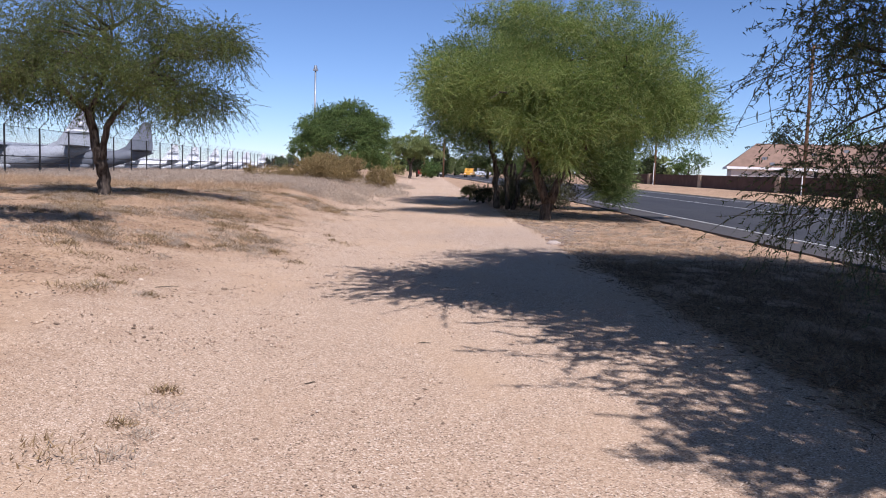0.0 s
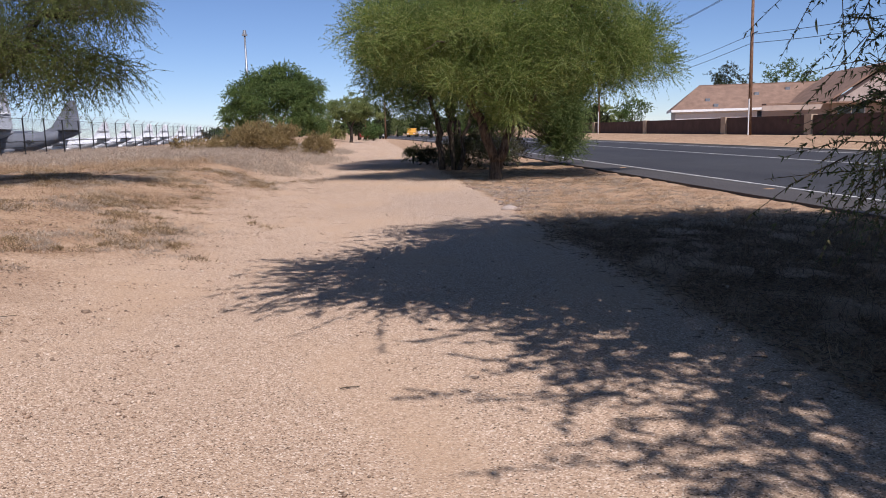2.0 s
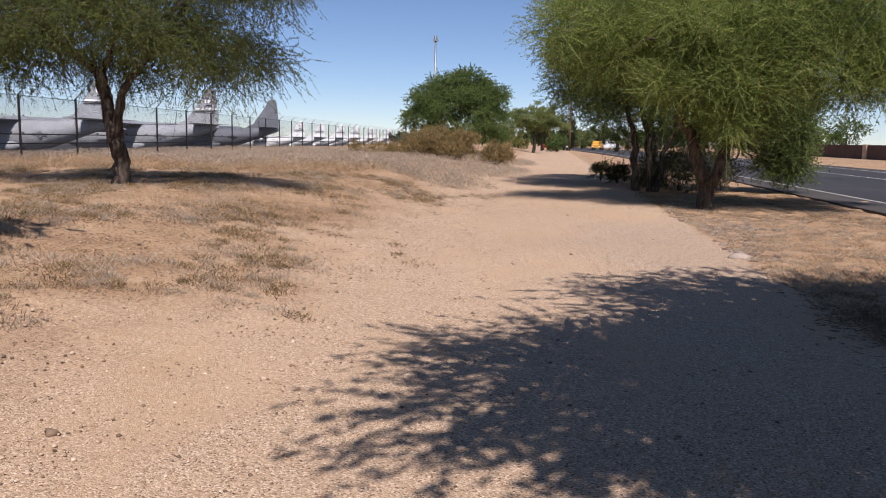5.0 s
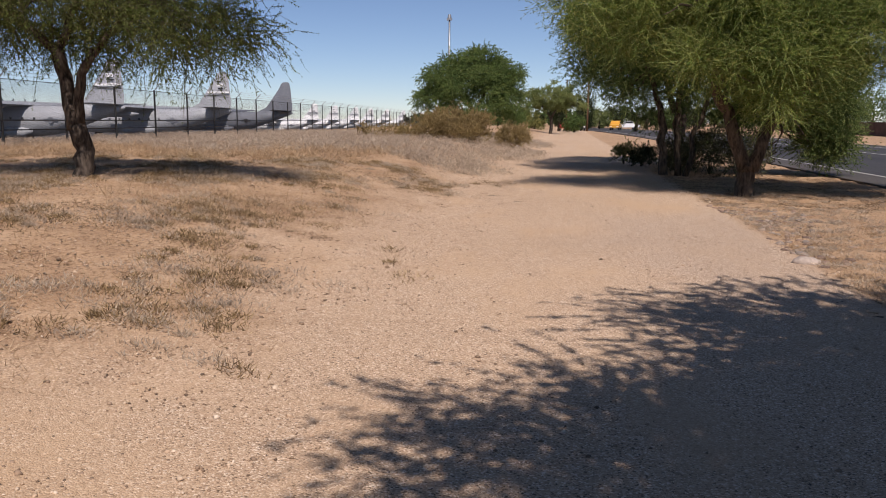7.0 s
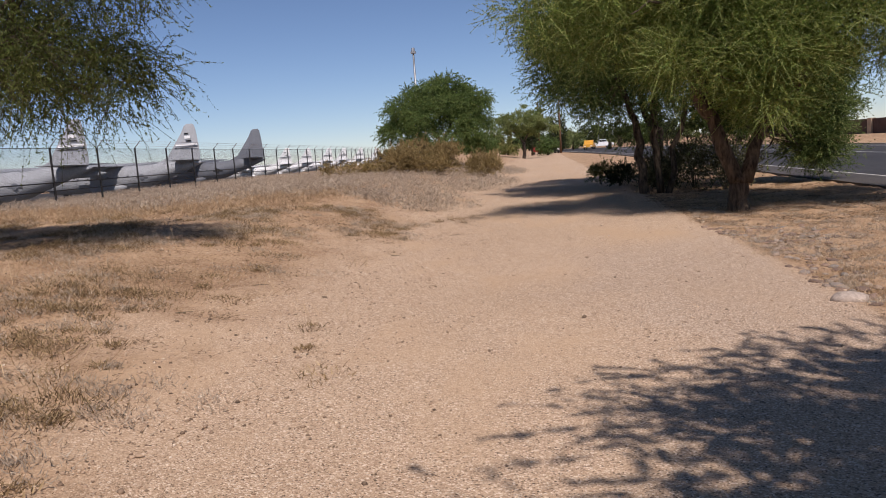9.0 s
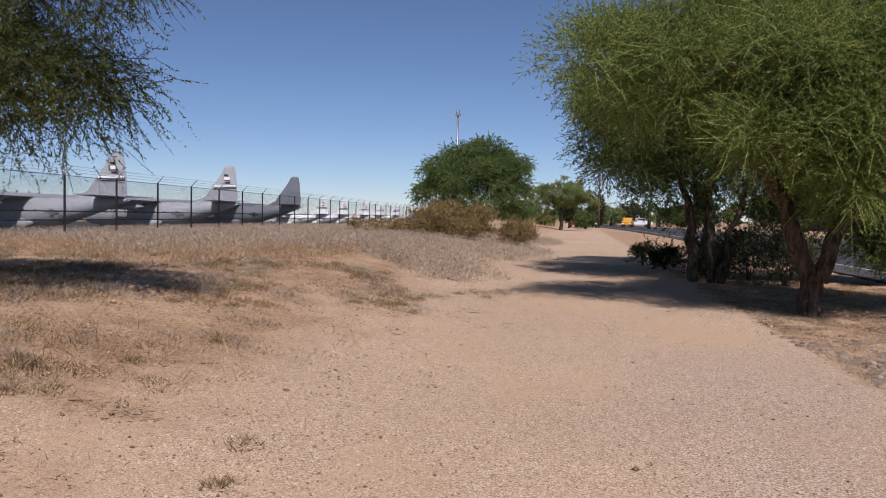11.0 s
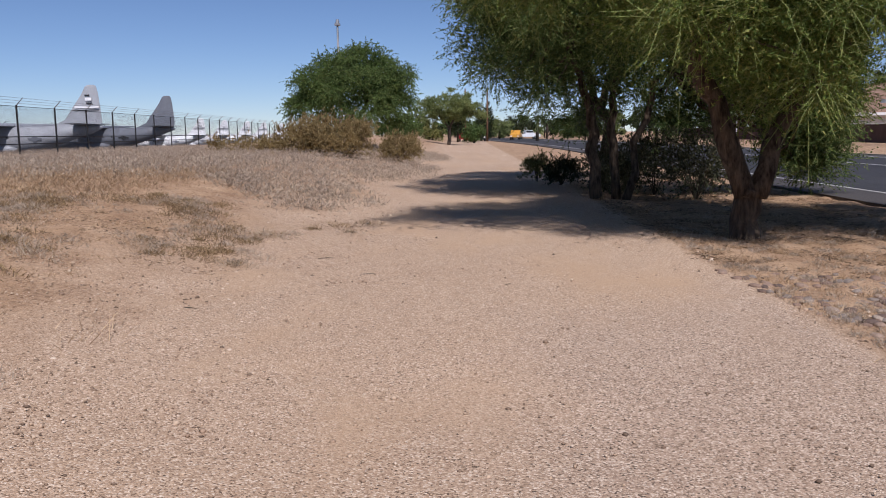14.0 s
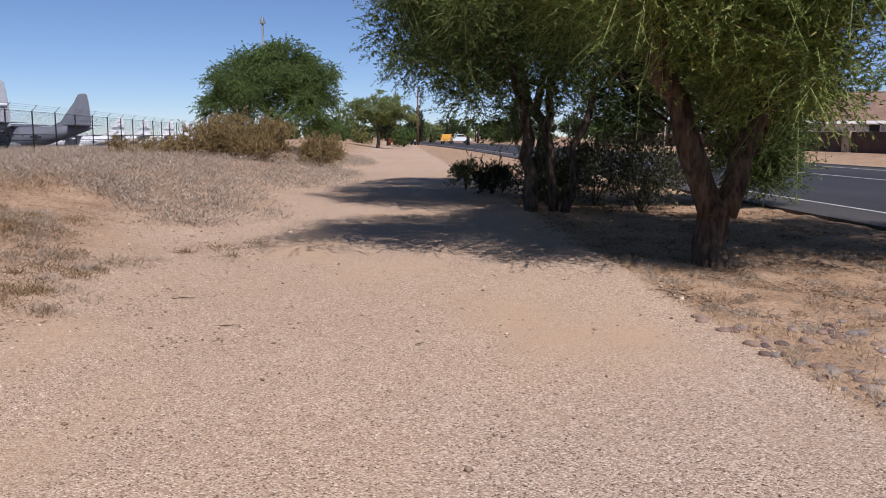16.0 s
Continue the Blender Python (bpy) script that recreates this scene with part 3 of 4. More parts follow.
mesquite(-7.9, 19.4, "feathery green mesquite tree with a forked dark trunk", [
    (-0.1, 0.2, 3.68, 2.6, 2.3, 1.1), (-2.5, 0.3, 3.28, 2, 1.9, 1.2), (1.7, 0, 3.18, 1.6, 1.5, 1), (-0.1, -1.3, 2.98, 1.7, 1.2, 0.8),
    (-1.6, 0.8, 2.38, 1.5, 1.4, 0.8), (0.9, 0.6, 2.28, 1.4, 1.3, 0.7), (-3, 0.1, 2.18, 1.3, 1.2, 0.7), (1.7, -0.2, 2.28, 1.2, 1, 0.5), (2.7, 0.2, 3.68, 1.1, 1, 0.5), (-3.8, 0, 2.68, 1.3, 1.4, 1.1), (-0.3, 0.4, 4.58, 1.8, 1.7, 0.7)],
    [((0.02, 0, -0.1), (-0.03, 0, 0.85), 0.17, 0.14), ((-0.05, 0, 0.75), (-0.32, 0.05, 2.1), 0.13, 0.10), ((0.02, 0, 0.75), (0.36, 0.0, 2.0), 0.085, 0.065), ((-0.32, 0.05, 2.0), (-1.5, 0.3, 3.4), 0.085, 0.04), ((0.36, 0.0, 1.95), (1.5, 0.1, 3.4), 0.06, 0.03), ((-0.32, 0.05, 2.0), (0.1, 0.4, 4.0), 0.08, 0.03)],
    12000, 21, low=1.55, per=34, leaf=(0.042, 0.0068), bunch=55, pad=0.5, reach=(0.3, 0.75))
mesquite(-8.6, 8.4, "spreading mesquite tree at the edge of the field", [
    (0.8, 0.2, 5.0, 2.4, 2.0, 0.7), (2.6, 0.2, 5.0, 1.6, 1.5, 0.6), (-1.5, 0.2, 4.9, 1.8, 1.8, 0.8)],
    [((0, 0, -0.1), (0.1, 0, 2.2), 0.16, 0.12), ((0.1, 0, 2.1), (1.3, 0.1, 4.6), 0.1, 0.04), ((0.1, 0, 2.1), (-1.0, 0.1, 4.6), 0.1, 0.04)],
    3200, 22, low=4.2, leaf=(0.12, 0.034), per=10)
near_tree = mesquite(4.9, 5.6, "overhanging mesquite tree with seed pods and sparse branches", [
    (-2.0, 0.1, 1.5, 0.45, 0.5, 0.55), (-2.0, 0.2, 2.5, 0.5, 0.6, 0.4), (-1.5, 0.6, 2.7, 0.75, 0.7, 0.9), (-0.8, 1.0, 3.3, 0.9, 1.0, 0.8), (-1.2, 0.5, 1.6, 0.6, 0.6, 0.7), (-0.4, 0.3, 2.2, 0.8, 0.8, 1.2)],
    [((0.3, -0.3, -0.1), (0.35, -0.2, 1.4), 0.19, 0.15), ((0.35, -0.2, 1.3), (-0.6, 0.5, 3.6), 0.12, 0.07), ((0.35, -0.2, 1.3), (1.2, 0.6, 3.9), 0.12, 0.06), ((-0.6, 0.5, 3.5), (-1.8, 1.4, 4.9), 0.065, 0.03), ((0.0, 0.2, 2.0), (-1.1, 0.5, 2.3), 0.05, 0.02)],
    2200, 23, M_near, low=0.8, per=38, leaf=(0.034, 0.005), group="verge trees", boughs=6, r0=0.022, inner=0.1, pad=0.0, bunch=16)
HIGH = [(-0.4, 0.8, 5.4, 2.9, 2.4, 0.8), (-2.8, 0.9, 5.3, 1.8, 1.8, 0.6), (-1.9, 0.6, 5.4, 1.5, 1.6, 0.6), (-0.4, 1.6, 5.6, 2.2, 2.0, 0.6), (-0.7, 3.2, 5.4, 2.2, 1.6, 0.5), (0.8, 2.6, 5.6, 2.2, 1.8, 0.6), (-0.7, 3.5, 5.5, 2.4, 1.7, 0.6), (2.0, 1.8, 5.4, 2.6, 3.0, 0.9), (-0.4, -2.0, 5.0, 2.2, 2.2, 0.9), (1.8, -1.5, 4.6, 2.0, 2.0, 1.2), (1.9, 4.0, 5.4, 2.2, 1.7, 0.7), (0.0, -4.4, 5.0, 2.0, 2.2, 0.8), (2.3, -4.2, 5.0, 2.4, 2.2, 1.0), (-0.9, -5.4, 4.9, 1.3, 1.5, 0.6)]
r = np.random.default_rng(29)
branches(near_tree, [Vector((-0.6, 0.5, 3.5)), Vector((1.2, 0.6, 3.9)), Vector((-1.8, 1.4, 4.9))], HIGH, M_bark2, r, 0.04, 3)
crown(near_tree, HIGH, 26000, M_near, M_twig2, r, reach=(0.4, 1.0), droop=0.12, per=24, leaf=(0.10, 0.019), twig=0.006, low=4.2, inner=0.05, spread=0.5, hang=0.1, wild=0.22, leafage="upper_foliage", bunch=6, every=3)
pod_geo = Geo().tube([(0, 0, 0), (0.012, 0, -0.03), (0.014, 0, -0.07), (0.004, 0, -0.10)], [0.002, 0.006, 0.006, 0.001], 5)
pod = pod_geo.obj("seed_pod", M_pod, near_tree)
pod.location = (-2.2, 0.2, 2.3)
for k in range(46):
    q = pod.copy()
    scene.collection.objects.link(q)
    q.location = (r.uniform(-2.6, -0.9), r.uniform(-0.3, 1.4), r.uniform(2.0, 2.9))
    q.rotation_euler = (r.normal() * 0.3, r.normal() * 0.3, r.uniform(0, 6))
mesquite(-6.2, 60.0, "rounded bright green mesquite tree behind dry bushes", [
    (0, 0, 3.7, 3.0, 2.8, 1.7), (-2.1, 0.2, 3.3, 1.5, 1.6, 1.7), (1.7, 0.1, 3.4, 1.5, 1.6, 1.5), (0.3, -1.3, 2.7, 2.4, 1.5, 1.6), (0.5, 0, 4.7, 1.6, 1.6, 0.9), (-2.7, 0.0, 2.4, 1.2, 1.2, 1.4), (2.2, 0.0, 2.2, 1.1, 1.1, 1.2), (-1.0, 0.2, 4.5, 1.2, 1.2, 0.8)],
    [((0, 0, -0.1), (0.1, 0, 1.6), 0.2, 0.15), ((0.1, 0, 1.5), (-1.3, 0, 3.4), 0.12, 0.05), ((0.1, 0, 1.5), (1.4, 0, 3.6), 0.12, 0.05)],
    9000, 24, M_dome, low=0.2, per=20, leaf=(0.10, 0.019), reach=(0.3, 0.7), hang=0.2, pad=0.5)
mesquite(-2.3, 110.0, "umbrella-shaped green tree by the far path", [
    (0, 0, 4.5, 3.2, 3.0, 1.8), (-2.5, 0, 3.7, 1.9, 1.8, 1.4), (2.5, 0, 3.7, 1.9, 1.8, 1.4)],
    [((0, 0, -0.1), (0.1, 0, 2.0), 0.25, 0.18), ((0.1, 0, 1.9), (-1.3, 0, 3.4), 0.14, 0.06), ((0.1, 0, 1.9), (1.4, 0, 3.4), 0.14, 0.06)],
    3400, 25, M_lime, low=2.6, per=16, leaf=(0.16, 0.032), reach=(0.3, 0.6), hang=0.1, droop=0.1)


# ---- bushes ----
def bush(name, x, y, label, blobs, strands, seed, leaf_mat, leaf=(0.07, 0.012), reach=(0.2, 0.5), per=12, stem=None, group="", up=-0.5, twig=0.004):
    r = np.random.default_rng(seed)
    t = thing(name, x, y, float(height(x, y)), label, "bush", group)
    g = Geo()
    for b in blobs:
        for _ in range(6):
            o = r.normal(size=3) * 0.4
            e = (b[0] + o[0] * b[3], b[1] + o[1] * b[4], b[2] + abs(o[2]) * b[5])
            g.tube(bend((b[0] * 0.6, b[1] * 0.6, -0.03), e, r, 0.1, 4), [0.018, 0.015, 0.012, 0.008, 0.004], 4)
    tagged(g.obj("stemwork", stem or M_twig2, t), kind="stuff")
    crown(t, blobs, strands, leaf_mat, stem or M_twig2, r, reach=reach, droop=0.15, per=per, leaf=leaf, twig=twig, low=0.0, inner=0.4, spread=0.7, hang=up)
    return t


bush("dry_bush", -5.7, 48, "broad brown-yellow dry bush with dense twigs", [(0, 0, 0.75, 1.5, 1.2, 0.8), (-1.2, 0, 0.55, 1.0, 1.0, 0.65), (1.0, 0.2, 0.6, 0.85, 0.9, 0.7)], 3200, 31, M_drybush, (0.11, 0.014), (0.2, 0.5), group="dry bushes")
bush("dry_bush", -3.0, 50.5, "small brown dry bush beside the path", [(0, 0, 0.5, 0.85, 0.8, 0.6)], 1100, 32, M_drybush, (0.10, 0.014), (0.2, 0.4), group="dry bushes")
bush("dry_bush", -10.0, 50.0, "low olive dry shrub along the field", [(0, 0, 0.25, 1.6, 0.8, 0.3), (1.8, 0.2, 0.25, 1.0, 0.7, 0.25)], 900, 33, M_drybush, (0.10, 0.014), (0.15, 0.35), group="dry bushes")
bush("green_shrub", 2.05, 38.6, "small light green shrub at the path edge", [(0, 0, 0.35, 0.4, 0.4, 0.35)], 500, 34, M_yellow, (0.07, 0.01), (0.12, 0.3), group="verge shrubs")
bush("green_shrub", 2.55, 36.9, "dark green rounded shrub at the path edge", [(0, 0, 0.3, 0.4, 0.4, 0.33)], 800, 35, M_dark, (0.07, 0.012), (0.12, 0.3), group="verge shrubs")
for k, (bx, by, br, bh) in enumerate(((3.5, 35.3, 0.6, 0.55), (4.4, 33.9, 0.7, 0.6), (5.0, 32.6, 0.8, 0.7), (4.3, 36.2, 0.7, 0.6), (5.6, 34.4, 0.8, 0.7), (3.4, 33.8, 0.4, 0.35))):
    bush("dark_shrub", bx, by, "sparse dark leggy shrub under the palo verde trees", [(0, 0, bh, br, br, bh)], 560, 40 + k, M_under, (0.07, 0.018), (0.2, 0.5), per=7, group="understorey shrubs", up=-0.3)


# ---- airfield fence ----
fence = thing("airfield_fence", 0, 0, 0, "chain-link airfield fence with angled barbed-wire arms", "fence")
post_geo = Geo().tube([(0, 0, -0.2), (0, 0, 2.15)], 0.04, 8)
post_mesh = post_geo.obj("post", M_post, fence)
arm_mesh = Geo().tube([(0, 0, 2.13), (0.3, 0, 2.45)], [0.022, 0.018], 6).obj("arm", M_galv, post_mesh)
post_mesh.location = (fence_x(8.0), 8.0, float(height(fence_x(8.0), 8.0)))
post_ys = [8.0 + 3.6 * i for i in range(62)]
for y in post_ys[1:]:
    p = post_mesh.copy()
    scene.collection.objects.link(p)
    p.location = (fence_x(y), y, float(height(fence_x(y), y)))
    a = arm_mesh.copy()
    scene.collection.objects.link(a)
    a.parent = p
ya, yb = post_ys[0], post_ys[-1]
zf = 0.6
for hgt, rad, nm in ((2.1, 0.011, "top_wire"), (0.86, 0.02, "middle_rail"), (0.56, 0.02, "middle_rail")):
    Geo().tube([(fence_x(ya), ya, zf + hgt), (fence_x(yb), yb, zf + hgt)], rad, 6).obj(nm, M_post, fence)
for off, hgt in ((0.08, 2.22), (0.17, 2.32), (0.27, 2.42)):
    Geo().tube([(fence_x(ya) + off, ya, zf + hgt), (fence_x(yb) + off, yb, zf + hgt)], 0.006, 4).obj("barbed_wire", M_galv, fence)
Geo().add([(fence_x(ya) - 0.05, ya, zf), (fence_x(yb) - 0.05, yb, zf), (fence_x(yb) - 0.05, yb, zf + 2.1), (fence_x(ya) - 0.05, ya, zf + 2.1)], [(0, 1, 2, 3)]).obj("chain_link_mesh", M_link, fence)


# ---- parked aircraft ----
def ring(x, cz, ry, rz, k=18, cy=0.0):
    return [(x, cy + ry * math.cos(2 * math.pi * j / k), cz + rz * math.sin(2 * math.pi * j / k)) for j in range(k)]


def foil(y, x0, x1, z, thick):
    """A wing's section at the span y, from its leading edge x0 to its trailing edge x1."""
    c = x1 - x0
    return [(x0, y, z), (x0 + c * 0.12, y, z + thick * 0.8), (x0 + c * 0.4, y, z + thick), (x1, y, z + 0.03), (x1, y, z - 0.03), (x0 + c * 0.4, y, z - thick * 0.5), (x0 + c * 0.1, y, z - thick * 0.5)]


def fin(z, x0, x1, thick):
    c = x1 - x0
    return [(x0, 0, z), (x0 + c * 0.3, thick, z), (x1, 0.03, z), (x1, -0.03, z), (x0 + c * 0.3, -thick, z)]


def transport(label, paint, tail_paint, stripe):
    """A four-engined high-wing transport; the origin is on the ground below the tail, the nose towards -x."""
    t = thing("transport_aircraft", 0, 0, 0, label, "aircraft", "stored transports")
    body = [(-28.6, 2.2, 0.25, 0.3), (-28.0, 2.3, 1.0, 1.0), (-26.6, 2.7, 1.7, 1.8), (-24.6, 3.0, 2.05, 2.2), (-21, 3.05, 2.15, 2.25), (-12, 3.05, 2.15, 2.25), (-9, 3.25, 2.05, 2.05), (-5.5, 3.9, 1.6, 1.5), (-2, 4.55, 1.05, 0.95), (0.6, 4.95, 0.45, 0.4), (1.2, 5.0, 0.1, 0.1)]
    Geo().loft([ring(*b) for b in body]).obj("fuselage", paint, t, smooth=True)
    Geo().loft([ring(-28.75, 2.2, 0.2, 0.2), ring(-28.4, 2.22, 0.72, 0.75), ring(-28.0, 2.3, 1.03, 1.03)]).obj("nose_cone", M_white if stripe else M_black, t, "white radar nose" if stripe else "black radar nose", True)
    Geo().loft([foil(s, *w) for s, w in ((-20.2, (-17.4, -15.0, 5.7, 0.22)), (-10, (-18.3, -14.2, 5.45, 0.45)), (0, (-19.0, -13.2, 5.3, 0.6)), (10, (-18.3, -14.2, 5.45, 0.45)), (20.2, (-17.4, -15.0, 5.7, 0.22)))]).obj("wing", paint, t)
    for s in (-10.2, -4.9, 4.9, 10.2):
        e = Geo().loft([ring(-21.2, 4.95, 0.3, 0.35, 12, s), ring(-20.8, 4.9, 0.6, 0.75, 12, s), ring(-18.5, 4.8, 0.62, 0.85, 12, s), ring(-15.0, 5.1, 0.35, 0.4, 12, s), ring(-14.0, 5.3, 0.1, 0.1, 12, s)]).obj("engine", paint, t, smooth=True)
        g = Geo()
        for j in range(4):
            a = math.pi / 4 + j * math.pi / 2
            g.loft([[(-21.3 + q * 0.05, s + math.cos(a) * r - math.sin(a) * q * 0.16, 4.95 + math.sin(a) * r + math.cos(a) * q * 0.16) for q in (-1, 1)] + [(-21.25 + q * 0.05, s + math.cos(a) * r - math.sin(a) * q * 0.16, 4.95 + math.sin(a) * r + math.cos(a) * q * 0.16) for q in (1, -1)] for r in (0.2, 1.0, 2.0)])
        g.obj("propeller", M_black, e)
    for s in (-7.5, 7.5):
        Geo().loft([ring(-21, 4.25, 0.1, 0.1, 12, s), ring(-20, 4.2, 0.5, 0.5, 12, s), ring(-14.5, 4.2, 0.5, 0.5, 12, s), ring(-13, 4.3, 0.08, 0.08, 12, s)]).obj("wing_tank", paint, t, smooth=True)
    Geo().loft([fin(5.3, -7.2, 0.9, 0.3), fin(6.3, -5.1, 1.1, 0.28), fin(10.4, -2.1, 0.75, 0.2), fin(11.7, -1.4, 0.5, 0.14), fin(12.0, -0.9, 0.2, 0.08)]).obj("tail_fin", tail_paint, t)
    Geo().loft([foil(s, *w) for s, w in ((-8.0, (-2.0, 0.4, 5.6, 0.1)), (0, (-3.6, 0.9, 5.5, 0.25)), (8.0, (-2.0, 0.4, 5.6, 0.1)))]).obj("tailplane", paint, t)
    if stripe:
        for z, hh, ma in ((8.15, 0.33, stripe), (7.75, 0.12, M_black), (9.4, 0.5, M_white)):
            for q in (-1, 1):
                x0, x1 = (-3.3 + (z - 8) * 0.55, 0.85) if hh < 0.5 else (-1.4, -0.3)
                Geo().box(x0, x1, q * 0.31 - 0.012, q * 0.31 + 0.012, z, z + hh).obj("tail_marking", ma, t, "painted tail band")
        for x0, x1, z in ((-1.4, -0.6, 10.2), (-1.2, -0.2, 8.9)):
            Geo().box(x0, x1, -0.33, -0.30, z, z + 0.2).obj("tail_code", M_black, t, "illegible dark tail code")
    bar = Geo().box(-10.5, -8.3, -2.12, -2.05, 3.0, 3.35)
    bar.tube([(-9.4, -2.13, 3.17), (-9.4, -2.0, 3.17)], 0.5, 16)
    bar.obj("fuselage_marking", M_dgrey if paint is not M_dgrey else M_black, t, "faded round fuselage marking")
    g = Geo()
    for j in range(7):
        g.box(-23.5 + j * 1.9, -23.2 + j * 1.9, -2.17, -2.1, 3.2, 3.55)
    g.obj("windows", M_glass, t)
    Geo().loft([[(-27.3, -1.25, 3.6), (-25.9, -1.55, 3.75), (-25.9, -1.25, 4.6), (-26.9, -1.0, 4.2)], [(-27.3, 1.25, 3.6), (-25.9, 1.55, 3.75), (-25.9, 1.25, 4.6), (-26.9, 1.0, 4.2)]]).obj("cockpit_glass", M_glass, t)
    for s in (-1.9, 1.9):
        Geo().loft([ring(-19.5, 1.5, 0.1, 0.2, 10, s), ring(-18.5, 1.4, 0.6, 0.75, 10, s), ring(-14, 1.4, 0.6, 0.75, 10, s), ring(-12.5, 1.5, 0.1, 0.2, 10, s)]).obj("gear_fairing", paint, t, smooth=True)
    for x, s in ((-17.3, -1.9), (-15.7, -1.9), (-17.3, 1.9), (-15.7, 1.9), (-25.0, -0.3), (-25.0, 0.3)):
        Geo().tube([(x, s - 0.2, 0.55), (x, s + 0.2, 0.55)], 0.55, 14).obj("wheel", M_black, t)
    for x, s in ((-17.3, -1.9), (-15.7, -1.9), (-17.3, 1.9), (-15.7, 1.9), (-25.0, 0.0)):
        Geo().tube([(x, s, 0.5), (x, s, 2.0)], 0.1, 6).obj("gear_leg", M_galv, t)
    return t


PLANE_Z = -2.0
# Added dark slab over the dirt: cuts bounced light so the bellies stay dark.
apron = Geo().box(-150, -46, 40, 460, -2.4, PLANE_Z + 0.01).obj("bounce_cut_slab", asphalt_material("bounce_cut_dark", (0.045, 0.042, 0.04), (0.085, 0.08, 0.075)))
tagged(apron, "dark slab added under parked aircraft to cut ground bounce", "apron", kind="structure")
plane_light = transport("light grey four-engined transport with banded white tail", M_alu, M_alu, M_white)
plane_light.matrix_world = pose(-65, 117, PLANE_Z, 0, 0, 0)
copy_thing(plane_light, pose(-62.4, 148.7, PLANE_Z, 0, 0, 2))
copy_thing(plane_light, pose(-67, 80, PLANE_Z, 0, 0, -1))
plane_dark = transport("dark grey four-engined transport with plain pointed tail", M_dgrey, M_dgrey, None)
plane_dark.matrix_world = pose(-64.5, 188, PLANE_Z, 0, 0, 1)
plane_white = transport("small white propeller aircraft parked in a row", M_white, M_white, M_dgrey)
plane_white.scale = (0.68, 0.68, 0.64)
plane_white.location = (-66, 214, PLANE_Z)
for k, (ax, ay) in enumerate(((-68, 240), (-68.4, 265), (-69.6, 290), (-70, 318), (-70, 350), (-69, 390))):
    copy_thing(plane_white, pose(ax, ay, PLANE_Z, 0, 0, (k * 7) % 5 - 2))
bpy.context.view_layer.update()


# ---- street and houses in the east ----
def pilaster_wall():
    w = thing("wall_east", 0, 0, 0, "dark brown block wall with tan pilasters", "wall", kind="structure")
    prev = -40.0
    for py in (20.0, 45.0, 60.0, 74.5, 96.0, 118.0, 140.0):
        Geo().box(33.0, 33.2, prev, py - 0.5, 0.05, 1.74).obj("panel", M_block, w)
        Geo().box(32.98, 33.22, prev, py - 0.5, 1.74, 1.80).obj("coping", M_block, w)
        Geo().box(32.85, 33.35, py - 0.5, py + 0.5, 0.35 if py in (60.0, 74.5) else 0.05, 1.86).obj("pilaster", M_tan, w, "tan stucco pilaster")
        prev = py + 0.5
    return w


pilaster_wall()


def house_shell(label, x, y, turn, wide, deep, eave, stucco):
    """Four walls; the front lies along local x, the depth along local y."""
    h = thing("house", x, y, 0.3, label, "house", "houses behind the wall", turn)
    for a, b, c, d in ((0, wide, 0, 0.2), (0, wide, deep - 0.2, deep), (0, 0.2, 0.2, deep - 0.2), (wide - 0.2, wide, 0.2, deep - 0.2)):
        Geo().box(a, b, c, d, 0, eave).obj("wall", stucco, h)
    return h


def house_window(h, x, w, z0, z1, blind):
    f = Geo().box(x - 0.07, x + w + 0.07, -0.05, -0.004, z0 - 0.07, z1 + 0.07).obj("window", M_fascia, h)
    Geo().box(x, x + w * 0.48, -0.062, -0.052, z0, z1).obj("pane", M_glass, f)
    Geo().box(x + w * 0.52, x + w, -0.062, -0.052, z0, z1).obj("pane", M_pane if blind else M_glass, f)


def hip_house():
    W, D, eave, ridge, o, inset = 19.0, 9.5, 2.6, 5.5, 0.5, 3.4
    h = house_shell("low white stucco house with brown shingle hip roof", 35.6, 93.2, -18, W, D, eave, M_stucco)
    v = [(-o, -o, eave), (W + o, -o, eave), (W + o, D + o, eave), (-o, D + o, eave), (inset - o, D / 2, ridge), (W - inset + o, D / 2, ridge)]
    roof = Geo().add(v, [(0, 1, 5, 4), (1, 2, 5), (2, 3, 4, 5), (3, 0, 4), (0, 3, 2, 1)]).obj("roof", M_shingle, h, "brown shingle hip roof")
    Geo().box(-o - 0.02, W + o, -o - 0.04, -o + 0.02, eave - 0.24, eave + 0.03).obj("fascia", M_fascia, h, "white fascia board")
    Geo().box(-o - 0.04, -o + 0.02, -o + 0.03, D + o, eave - 0.24, eave + 0.03).obj("fascia", M_fascia, h, "white fascia board")
    Geo().box(inset - o, W - inset + o, D / 2 - 0.14, D / 2 + 0.14, ridge - 0.06, ridge + 0.05).obj("ridge_cap", M_shingle, roof)
    for x in (8.9, 13.3, 17.0):
        house_window(h, x, 1.9, 1.45, 2.25, True)
    for x, f in ((3.4, 0.35), (8.9, 0.55), (12.4, 0.72), (4.2, 0.12)):
        y, z = -o + f * (D / 2 + o), eave + f * (ridge - eave)
        Geo().box(x, x + 0.5, y - 0.15, y + 0.35, z - 0.1, z + 0.26).obj("roof_vent", M_galv, roof, "small metal roof vent")


